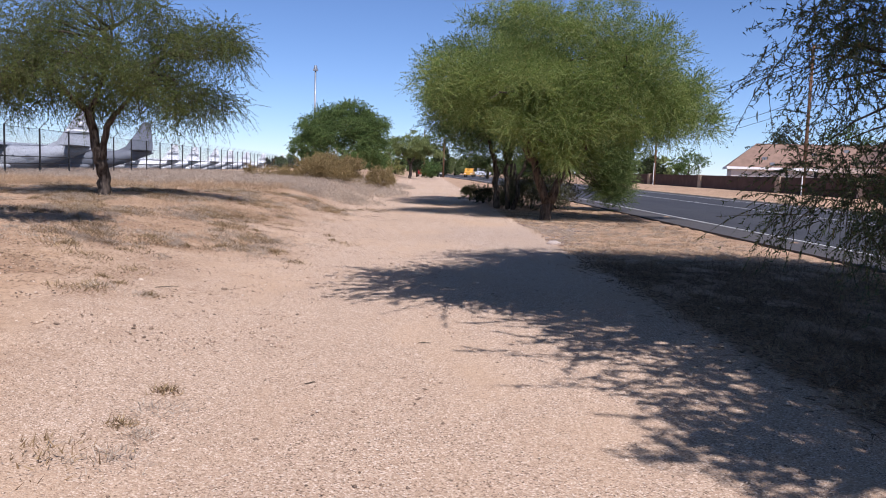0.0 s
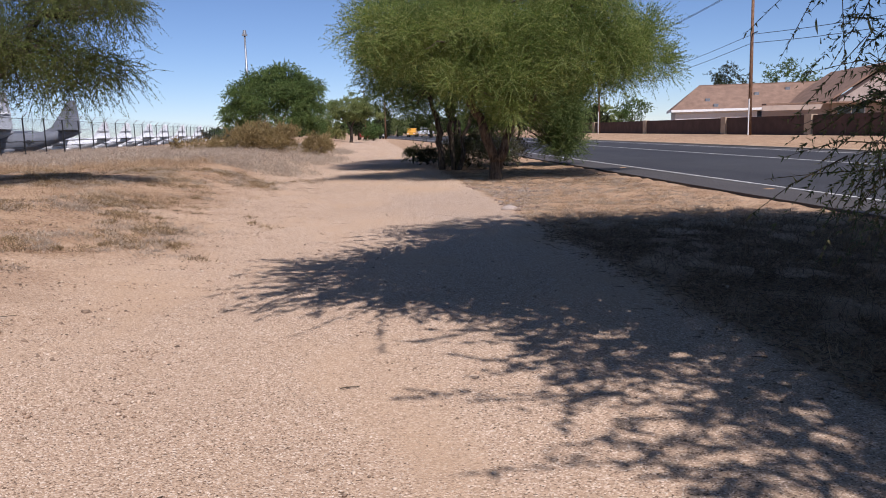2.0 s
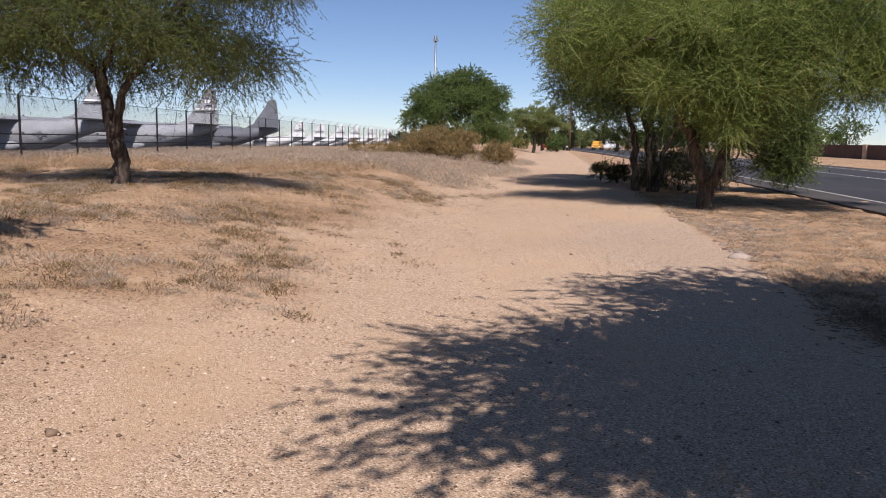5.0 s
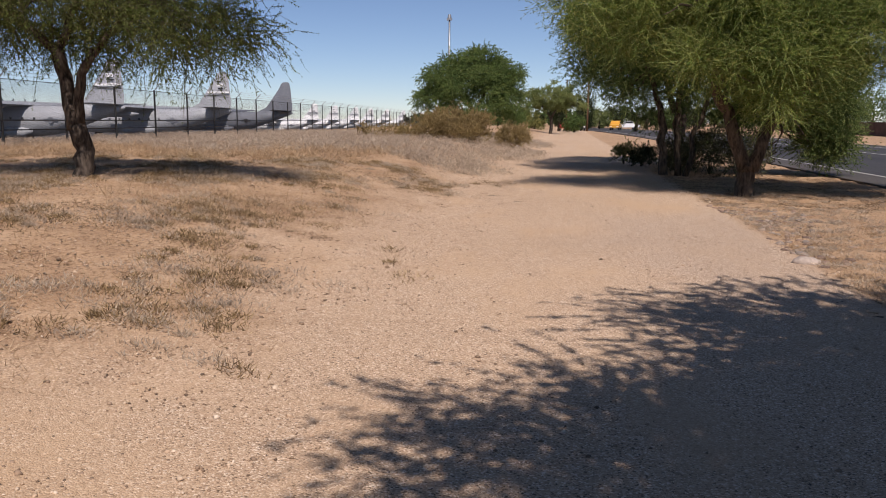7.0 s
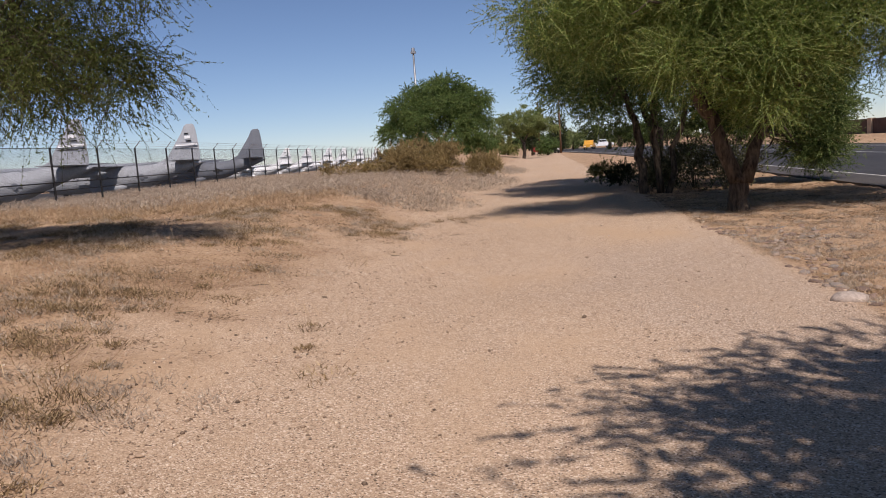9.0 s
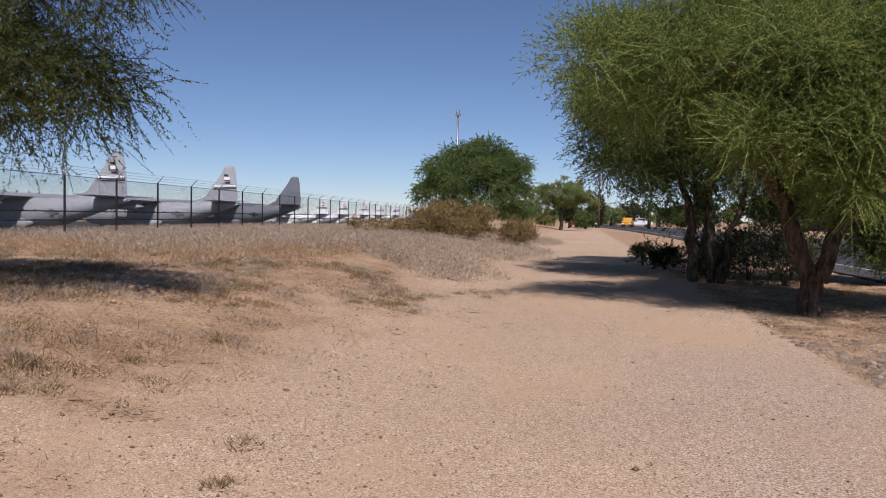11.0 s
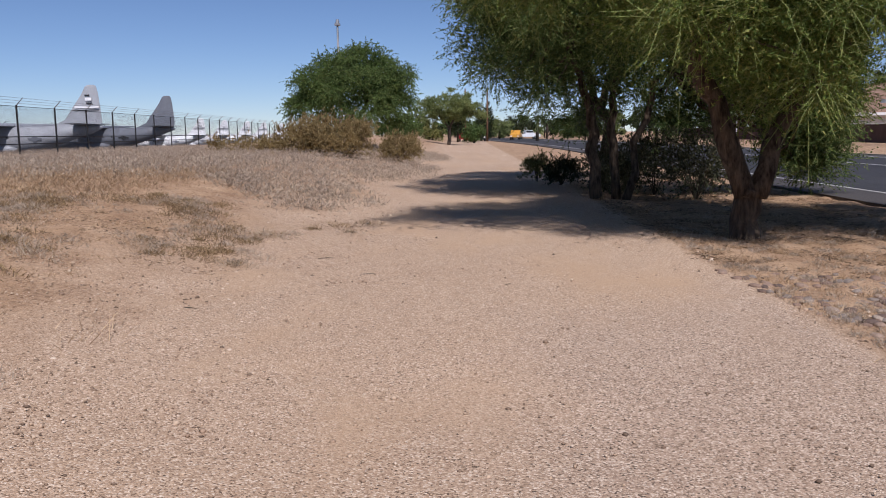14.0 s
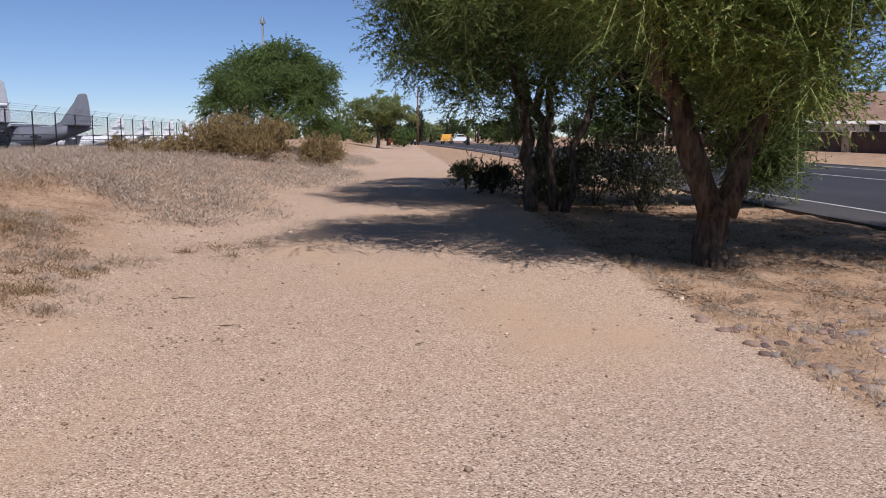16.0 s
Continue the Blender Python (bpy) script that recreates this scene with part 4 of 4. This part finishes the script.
def gable_house():
    W, D, eave, peak, o = 9.4, 14.0, 2.9, 6.4, 0.6
    h = house_shell("beige gabled house with brown shingle roof and porch", 45.2, 77.5, -12, W, D, eave, M_pink)
    mid = W / 2
    up = (peak - eave) / (mid + o)
    rf = Geo()
    for q in (-1, 1):
        e = mid + q * (mid + o)
        rf.add([(e, -o, eave), (mid, -o, peak), (mid, D + o, peak), (e, D + o, eave), (e, -o, eave - 0.2), (mid, -o, peak - 0.2), (mid, D + o, peak - 0.2), (e, D + o, eave - 0.2)],
               [(0, 1, 2, 3), (4, 7, 6, 5), (0, 4, 5, 1), (3, 2, 6, 7), (0, 3, 7, 4), (1, 5, 6, 2)])
    rf.obj("roof", M_shingle, h, "brown shingle gable roof")
    top = eave + up * (mid - 0.1) - 0.1
    Geo().loft([[(0.05, y, eave), (W - 0.05, y, eave), (mid, y, top)] for y in (0.0, 0.2)]).obj("gable", M_pink, h)
    Geo().box(-6.6, 4.4, -1.6, 0.0, eave - 0.28, eave - 0.12).obj("lean_to_roof", M_shingle, h, "low brown roof edge over the front")
    Geo().box(-6.4, -0.02, 0.5, 0.7, 0, eave - 0.29).obj("side_wall", M_pink, h)
    house_window(h, 0.6, 2.4, 1.2, 2.3, False)
    Geo().box(4.5, 11.5, -2.4, -2.2, eave - 0.5, eave - 0.1).obj("porch_beam", M_fascia, h, "white porch beam")
    Geo().box(4.5, 11.5, -2.2, -0.01, eave - 0.09, eave).obj("porch_roof", M_shingle, h)
    for x in (5.2, 9.9):
        Geo().box(x, x + 0.22, -2.4, -2.2, 0, eave - 0.51).obj("porch_post", M_fascia, h, "white porch post")


hip_house()
gable_house()


def utility_pole(x, y, tall, label, arms=True, transformer=False):
    p = thing("utility_pole", x, y, float(height(x, y)), label, "utility pole", "utility poles")
    Geo().tube([(0, 0, -0.3), (0, 0, tall)], [0.17, 0.11], 10).obj("pole", M_wood, p, smooth=True)
    if arms:
        Geo().box(-0.06, 0.06, -1.2, 1.2, tall - 0.45, tall - 0.33).obj("crossarm", M_wood, p)
        for s in (-1.1, -0.45, 0.45, 1.1):
            Geo().tube([(0, s, tall - 0.33), (0, s, tall - 0.15)], [0.05, 0.035], 7).obj("insulator", M_galv, p)
        Geo().tube([(-0.16, -0.1, 0.0), (-0.14, -0.1, 3.0)], 0.05, 6).obj("conduit", M_fascia, p, "white conduit on the pole")
        Geo().tube([(0, 0, tall - 4.3), (0, -0.9, tall - 4.25)], 0.05, 6).obj("bracket", M_post, p)
    return p


utility_pole(32.0, 67.5, 12.6, "tall brown wooden utility pole with crossarm")
utility_pole(32.0, 112.0, 11.5, "weathered wooden utility pole down the street")
utility_pole(3.2, 150.0, 9.0, "distant wooden utility pole", False)
utility_pole(-0.5, 165.0, 9.5, "distant wooden utility pole", False)
utility_pole(32.0, 23.0, 12.6, "wooden utility pole beside the wall")
lines = thing("overhead_lines", 0, 0, 0, "thin dark overhead power lines", "cable")
for off, z in ((-1.1, 12.6), (1.1, 12.6), (0.0, 8.4), (0.05, 7.7)):
    for a, b, za, zb in ((23.0, 67.5, z, z), (67.5, 112.0, z, z - 1.0)):
        pts = [(32.0 + off * 0.1, a + (b - a) * i / 10, za + (zb - za) * i / 10 - 0.9 * math.sin(math.pi * i / 10) + 0.15) for i in range(11)]
        Geo().tube(pts, 0.022, 4).obj("cable", M_post, lines)

lamp_mast = thing("camera_mast", -17.4, 124.7, float(height(-17.4, 124.7)), "tall thin grey steel mast with a head on top", "mast")
Geo().tube([(0, 0, -0.2), (0, 0, 15.2)], [0.22, 0.13], 10).obj("mast_pole", M_galv, lamp_mast, smooth=True)
Geo().box(-0.35, 0.35, -0.3, 0.3, 15.2, 15.45).obj("platform", M_galv, lamp_mast)
Geo().tube([(0, 0, 15.45), (0, 0, 16.0)], [0.3, 0.2], 10).obj("mast_head", M_galv, lamp_mast)


# ---- far trees ----
def far_tree(name, x, y, label, blobs, strands, seed, mat, trunk, leaf=(0.3, 0.06), low=0.3, hang=0.1):
    r = np.random.default_rng(seed)
    t = thing(name, x, y, float(height(x, y)), label, "tree", "distant trees")
    Geo().tube([(0, 0, -0.2), (0.1, 0, trunk[0])], [trunk[1], trunk[1] * 0.5], 8).obj("trunk", M_bark2, t, smooth=True)
    crown(t, blobs, strands, mat, M_twig2, r, reach=(0.4, 0.9), droop=0.2, per=9, leaf=leaf, twig=0.012, low=low, inner=0.3, spread=0.8, hang=hang)
    return t


far_tree("cypress_tree", 2.6, 190, "slim dark cypress tree", [(0, 0, 4.0, 0.7, 0.7, 4.0)], 500, 61, M_dark, (6, 0.15), hang=-0.6)
far_tree("cypress_tree", 4.4, 192, "slim dark cypress tree", [(0, 0, 3.5, 0.7, 0.7, 3.5)], 500, 62, M_dark, (5, 0.15), hang=-0.6)
far_tree("cypress_tree", 19.5, 150, "slim dark cypress tree", [(0, 0, 4.6, 0.6, 0.6, 4.6)], 500, 63, M_dark, (6, 0.15), hang=-0.6)
far_tree("pine_tree", -1.6, 140, "dark rounded pine tree in the distance", [(0, 0, 4.4, 1.3, 1.3, 1.3), (-0.3, 0, 2.6, 1.2, 1.2, 1.2)], 700, 64, M_dark, (4, 0.2))
for k, (x, y, w, hh, ma) in enumerate(((7, 196, 5, 4.5, M_lime), (21, 186, 4.5, 3.6, M_far), (-9, 150, 3, 3.0, M_far), (-5, 128, 2.2, 1.9, M_yellow), (0.8, 128, 2.5, 2.5, M_far), (-14, 170, 4, 4, M_far), (24, 170, 6, 5, M_dark), (30, 150, 5, 5.5, M_dark), (36, 130, 4, 5, M_dark), (26, 120, 3, 4.2, M_far), (52, 108, 5, 6.5, M_dark), (56, 124, 5, 9.7, M_dark), (60, 112, 6.5, 10.2, M_far), (58, 75, 4, 6.0, M_dark), (46, 140, 5, 6, M_far), (-24, 240, 6, 4, M_far), (-2, 230, 8, 5, M_far), (14, 240, 9, 6, M_dark))):
    far_tree("background_tree", x, y, "rounded green garden tree beyond the road", [(0, 0, hh * 0.62, w * 0.5, w * 0.5, hh * 0.38), (w * 0.25, 0, hh * 0.5, w * 0.35, w * 0.35, hh * 0.3), (-w * 0.25, 0.3, hh * 0.5, w * 0.35, w * 0.35, hh * 0.32)], int(90 * w + 200), 70 + k, ma, (hh * 0.6, 0.18))


rr = np.random.default_rng(77)
for k in range(34):
    x, y = -45 + k * 3.6 + rr.normal() * 1.5, rr.uniform(205, 270)
    w, hh = rr.uniform(5, 9), rr.uniform(3.5, 7.0)
    far_tree("background_tree", x, y, "rounded dusty green tree on the skyline", [(0, 0, hh * 0.6, w * 0.5, w * 0.5, hh * 0.4), (w * 0.4, 0.5, hh * 0.45, w * 0.35, w * 0.35, hh * 0.35)], 200, 200 + k, (M_dark, M_far, M_lime)[k % 3], (hh * 0.6, 0.2), leaf=(0.6, 0.2))


def palm(x, y, tall, spread, seed):
    r = np.random.default_rng(seed)
    t = thing("palm_tree", x, y, float(height(x, y)), "palm tree with arching feather fronds", "tree", "distant trees")
    Geo().tube([(0, 0, -0.2), (0.1, 0, tall)], [0.3, 0.22], 9).obj("trunk", M_bark2, t, smooth=True)
    for j in range(22):
        a, up = j * 2.4, r.uniform(-0.4, 0.9)
        d = Vector((math.cos(a), math.sin(a), 0))
        pts = [Vector((0.1, 0, tall)) + d * spread * s + Vector((0, 0, spread * (up * s - 0.9 * s * s))) for s in np.linspace(0, 1, 7)]
        v, f = [], []
        for i in range(6):
            for q in (-1, 1):
                side = d.cross(Vector((0, 0, 1))) * q * 0.32 * spread * (1 - 0.1 * i)
                k = len(v)
                v += [pts[i], pts[i].lerp(pts[i + 1], 0.6), pts[i + 1] + side * 0.6 - Vector((0, 0, 0.08 * spread))]
                f += [(k, k + 1, k + 2)]
        quick_mesh("frond", np.array(v), np.array(f), M_dark if j % 3 else M_far, t)
    return t


palm(11.5, 150, 4.0, 2.4, 91)
palm(45.0, 108, 5.0, 2.2, 92)
palm(17.0, 190, 3.5, 2.0, 93)


# ---- vehicles ----
def vehicle(name, x, y, turn, paint, label, truck, z=0.0):
    t = thing(name, x, y, z, label, "car", "vehicles in the distance", turn)
    if truck:
        prof = [(-2.7, 0.45), (-2.7, 1.05), (-0.6, 1.1), (-0.5, 1.85), (0.9, 1.85), (1.4, 1.15), (2.6, 1.05), (2.7, 0.5)]
    else:
        prof = [(-2.3, 0.4), (-2.3, 0.95), (-1.8, 1.05), (-1.1, 1.5), (0.5, 1.5), (1.2, 1.0), (2.2, 0.85), (2.3, 0.4)]
    Geo().loft([[(px, s, pz) for px, pz in prof] for s in (-0.92, 0.92)]).obj("body", paint, t)
    a, b = (prof[3], prof[4])
    g = Geo().loft([[(a[0] + 0.1, s, a[1] - 0.5), (b[0] + 0.3, s, b[1] - 0.5), (b[0], s, b[1] - 0.1), (a[0] + 0.05, s, a[1] - 0.1)] for s in (-0.935, 0.935)])
    g.obj("side_windows", M_glass, t)
    for wx in (-1.55, 1.6):
        for s in (-0.85, 0.85):
            wh = Geo().tube([(wx, s - 0.12, 0.36), (wx, s + 0.12, 0.36)], 0.36, 14).obj("wheel", M_black, t)
            Geo().tube([(wx, s - 0.13, 0.36), (wx, s + 0.13, 0.36)], 0.2, 10).obj("rim", M_galv, wh)
    for s in (-0.65, 0.65):
        Geo().box(prof[-2][0] - 0.05, prof[-2][0] + 0.12, s - 0.18, s + 0.18, 0.62, 0.8).obj("headlight", M_fascia, t)
        Geo().box(prof[0][0] - 0.03, prof[0][0] + 0.05, s - 0.18, s + 0.18, 0.75, 0.95).obj("tail_light", M_red, t)
    return t


vehicle("pickup_truck", 12.5, 186, 8, M_carw, "white pickup truck parked in the distance", True)
vehicle("car", 1.6, 150, -80, M_carb, "dark car on the far road", False)
vehicle("delivery_truck", 9.5, 175.0, -100, M_yel, "yellow truck driving along the road", True)
vehicle("car", -0.2, 152, 75, M_red, "red car parked in the distance", False)


# ---- ground cover ----
def tufts(name, spots, material, label, blades_each, tall, width, seed, lean=0.9, category="grass", mode="fan", lift=0.34):
    """Dry grass and low weeds round each spot (x, y, size): thin blades that fan out, twiggy mounds, or litter that lies flat."""
    r = np.random.default_rng(seed)
    spots = np.asarray(spots, float)
    n = len(spots) * blades_each
    c = np.repeat(spots, blades_each, 0)
    off = r.normal(size=(n, 2)) * (c[:, 2] * 0.30)[:, None]
    p = np.stack([c[:, 0] + off[:, 0], c[:, 1] + off[:, 1], np.zeros(n)], 1)
    p[:, 2] = height(p[:, 0], p[:, 1]) - 0.012
    up = r.uniform(0.35, 1.0, n)
    size = tall * c[:, 2] * r.uniform(0.4, 1.2, n)
    if mode == "mound":
        rad = np.linalg.norm(off, axis=1) / (c[:, 2] * 0.6)
        p[:, 2] += np.sqrt(np.clip(1 - rad ** 2, 0.02, 1)) * c[:, 2] * lift * r.random(n) ** 0.6
        size = tall * r.uniform(0.5, 1.3, n)
    if mode == "flat":
        up = r.uniform(-0.02, 0.22, n)
        p[:, 2] += 0.018
    way = unit(np.stack([off[:, 0] / c[:, 2] * lean + r.normal(size=n) * 0.6, off[:, 1] / c[:, 2] * lean + r.normal(size=n) * 0.6, up], 1))
    lv, lf = blades(p, way, size, width * r.uniform(0.6, 1.4, n), r)
    return tagged(quick_mesh(name, lv, lf, material), label, category, kind="stuff")


def clear(s):
    """How far a spot is off the trodden ground: 0 on the path."""
    return ease((-2.0 - s[:, 0] + 0.9 * np.sin(s[:, 1] * 0.55) + 0.5 * np.sin(s[:, 1] * 1.7)) / 2.5)


r = np.random.default_rng(5)
s = np.stack([r.uniform(-30, -1.2, 7200), 27.5 + 42 * r.random(7200) ** 1.4, r.uniform(0.4, 0.95, 7200)], 1)
edge = -1.9 - 0.9 * np.sin(s[:, 1] * 0.4) - 1.8 * ease((31.5 - s[:, 1]) / 4) + 0.5 * ease((s[:, 1] - 36) / 10)
s = s[(s[:, 0] < edge) & (s[:, 1] > 29.5 + 1.8 * np.sin(s[:, 0] * 0.8))]
tufts("bursage_field", s, M_grey, "low pale grey dry bursage covering the field", 54, 0.085, 0.009, 51, mode="mound")
s2 = np.stack([r.uniform(-24, -5.5, 2600), r.uniform(20, 34, 2600), r.uniform(0.3, 0.7, 2600)], 1)
s2 = s2[(s2[:, 1] > 25.5 + 0.6 * np.sin(s2[:, 0]))]
tufts("dry_grass_field", s2, M_straw, "pale dry grass on the field", 40, 0.10, 0.006, 52, mode="mound")
s = np.stack([r.uniform(-15, -1.4, 9000), r.uniform(3, 28, 9000), r.uniform(0.14, 0.52, 9000)], 1)
patchy = np.sin(s[:, 0] * 1.9 + 0.7) * np.sin(s[:, 1] * 1.15 + s[:, 0] * 0.4) + r.normal(size=len(s)) * 0.3
s = s[(patchy > 0.16) & (r.random(len(s)) < clear(s))]
tufts("dry_weeds", s[::2], M_weed, "brown cushions of dry weeds on sandy soil", 120, 0.06, 0.0038, 53, mode="mound", lift=0.2)
tufts("grey_weeds", s[1::2], M_grey, "grey brittle weeds on sandy soil", 110, 0.06, 0.0034, 54, mode="mound", lift=0.2)
sg = np.stack([r.normal(-4.4, 0.9, 46), r.normal(18.2, 1.2, 46), r.uniform(0.4, 0.8, 46)], 1)
tufts("tall_straw", np.concatenate([sg, s[::23]]), M_straw, "pale upright dry grass tufts among the weeds", 34, 0.5, 0.0028, 61, 0.5)
s = np.stack([r.uniform(2.7, 7.6, 4200), r.uniform(2, 40, 4200), r.uniform(0.12, 0.36, 4200)], 1)
s = s[(np.sin(s[:, 0] * 1.1) * np.sin(s[:, 1] * 0.6 + 1) + r.normal(size=len(s)) * 0.4 > 0.0)]
tufts("verge_weeds", s, M_straw, "straw-coloured dry grass on the verge", 44, 0.32, 0.0026, 55)
s = np.stack([2.75 + 4.5 * r.random(2200) ** 1.3, r.uniform(13.5, 27, 2200), r.uniform(0.1, 0.34, 2200)], 1)
tufts("verge_stubble", s[::2], M_straw, "short straw-coloured stubble between the rocks", 40, 0.3, 0.003, 63, 1.3)
tufts("verge_cushions", s[1::4], M_grey, "pale dry weed cushions on the verge", 80, 0.05, 0.003, 64, mode="mound", lift=0.2)
s = np.stack([2.9 + 4.2 * r.random(520), r.uniform(3.6, 14.0, 520), r.uniform(0.4, 0.9, 520)], 1)
tufts("dead_brush", s, M_litter, "tangled dead twigs and brush in the shade", 26, 0.36, 0.0035, 62, 0.6, "brush")
s = np.stack([r.uniform(2.7, 7.5, 900), r.uniform(4, 34, 900), r.uniform(0.3, 0.7, 900)], 1)
s = s[((s[:, 1] < 14) | (s[:, 1] > 23))]
s = np.concatenate([s, np.stack([r.uniform(2.75, 7.8, 1500), r.uniform(3.5, 14.5, 1500), r.uniform(0.3, 0.8, 1500)], 1)])
tufts("leaf_litter", s, M_litter, "brown twigs and leaf litter under the trees", 40, 0.16, 0.006, 56, 1.6, "leaf litter", "flat")


def stones(name, n, region, size, seed, material, label, kind="stuff"):
    """Loose pebbles lying on the ground."""
    r = np.random.default_rng(seed)
    bm = bmesh.new()
    bmesh.ops.create_cone(bm, cap_ends=True, segments=4, radius1=1.0, radius2=0.5, depth=1.2)
    bmesh.ops.triangulate(bm, faces=bm.faces)
    bv = np.array([v.co[:] for v in bm.verts])
    bf = np.array([[v.index for v in f.verts] for f in bm.faces])
    bm.free()
    c = np.stack([r.uniform(region[0], region[1], n), r.uniform(region[2], region[3], n), np.zeros(n)], 1)
    sz = size * r.lognormal(0, 0.4, n)
    c[:, 2] = height(c[:, 0], c[:, 1]) + sz * 0.15
    sc = np.stack([r.uniform(0.7, 1.3, n), r.uniform(0.7, 1.3, n), r.uniform(0.4, 0.7, n)], 1) * sz[:, None]
    v = c[:, None] + bv[None] * sc[:, None] * (1 + 0.18 * r.normal(size=(n, len(bv), 1)))
    f = bf[None] + (np.arange(n) * len(bv))[:, None, None]
    return tagged(quick_mesh(name, v.reshape(-1, 3), f.reshape(-1, 3), material), label, "gravel", kind=kind)


stones("gravel", 18000, (-5.5, 2.75, 2.2, 26), 0.0068, 57, M_gravel, "loose pale gravel on the path")
s = np.stack([r.uniform(-14, -1.9, 7000), r.uniform(3, 30, 7000), r.uniform(0.08, 0.3, 7000)], 1)
s = s[(np.sin(s[:, 0] * 0.7 + 1) * np.sin(s[:, 1] * 0.5 + s[:, 0] * 0.3) + r.normal(size=len(s)) * 0.5 > -0.1) & (r.random(len(s)) < clear(s))]
tufts("stubble", s, M_straw, "short straw stubble scattered over the field", 16, 0.4, 0.003, 60, 1.4)
s = np.stack([r.uniform(-12, -2.2, 1300), r.uniform(4, 27, 1300), r.uniform(0.2, 0.6, 1300)], 1)
s = s[(np.sin(s[:, 0] * 0.9 + 2) * np.sin(s[:, 1] * 0.8 + s[:, 0] * 0.5) + r.normal(size=len(s)) * 0.4 > 0.2) & (r.random(len(s)) < clear(s))]
tufts("field_litter", s, M_litter, "brown dead stalks and litter on the field", 40, 0.15, 0.003, 59, 1.8, "leaf litter", "flat")
stones("gravel_verge", 9000, (2.7, 7.0, 9, 27), 0.011, 65, M_gravel, "loose pebbles on the verge")
stones("gravel_field", 24000, (-9, -1.2, 6, 30), 0.009, 58, M_gravel, "loose mixed pebbles on the field")

r = np.random.default_rng(9)
rocks = []
for k in range(5):
    bm = bmesh.new()
    bmesh.ops.create_icosphere(bm, subdivisions=2, radius=1)
    for v in bm.verts:
        v.co = Vector((v.co.x * (1 + 0.25 * noise.noise(v.co * 1.3 + Vector((k * 7, 0, 0)))), v.co.y * (0.75 + 0.25 * noise.noise(v.co * 1.1 + Vector((0, k * 5, 0)))), v.co.z * 0.42))
    me = bpy.data.meshes.new("river_rock")
    bm.to_mesh(me)
    bm.free()
    me.materials.append(M_rockmix if k else M_rockpale)
    me.polygons.foreach_set("use_smooth", [True] * len(me.polygons))
    rocks.append(me)
spots = [(2.62, 16.85, 0.17, 0), (2.75, 17.5, 0.09, 1), (2.9, 17.3, 0.08, 2), (2.7, 18.3, 0.08, 3)]
for k in range(190):
    y = r.uniform(16.2, 23.2)
    spots.append((2.70 + abs(r.normal()) * 0.5 + 0.1 * math.sin(y * 1.3), y, r.uniform(0.025, 0.07), 1 + k % 4))
for k in range(70):
    spots.append((r.uniform(2.9, 4.4), r.uniform(20.9, 23.2), r.uniform(0.03, 0.068), 1 + k % 4))
for x, y, sz, kind in spots:
    o = new("river_rock", rocks[kind])
    o.matrix_world = Matrix.Translation((x, y, float(height(x, y)) + sz * 0.03)) @ Euler((r.normal() * 0.1, r.normal() * 0.1, r.uniform(0, 6))).to_matrix().to_4x4() @ Matrix.Scale(sz, 4)
    tagged(o, "smooth grey-brown river rock at the path edge" if kind else "flat pale river rock at the path edge", "rock", "river rocks")


def stick(x, y, turn, size, seed):
    r = np.random.default_rng(seed)
    z = float(height(x, y)) + 0.012
    a = Vector((math.cos(turn), math.sin(turn), 0)) * size / 2
    o = Geo().tube([Vector((x, y, z)) + q for q in bend(-a, a, r, 0.05, 4)], [0.003, 0.004, 0.004, 0.003, 0.002], 5).obj("stick", M_twig2)
    return tagged(o, "short brown twig lying on gravel", "twig", "fallen twigs")


for k, (x, y, a, n) in enumerate(((-0.11, 6.76, 0.2, 0.12), (-2.9, 8.6, 0.5, 0.25), (-1.6, 24.0, 0.1, 0.2), (-3.4, 16.6, 0.2, 0.25), (-0.9, 5.4, 0.9, 0.1), (-3.2, 18.2, 0.4, 0.2), (-1.0, 23.0, 0.1, 0.16), (-2.2, 21.2, -0.3, 0.15), (0.4, 22.4, 0.7, 0.08))):
    stick(x, y, a, n, 100 + k)
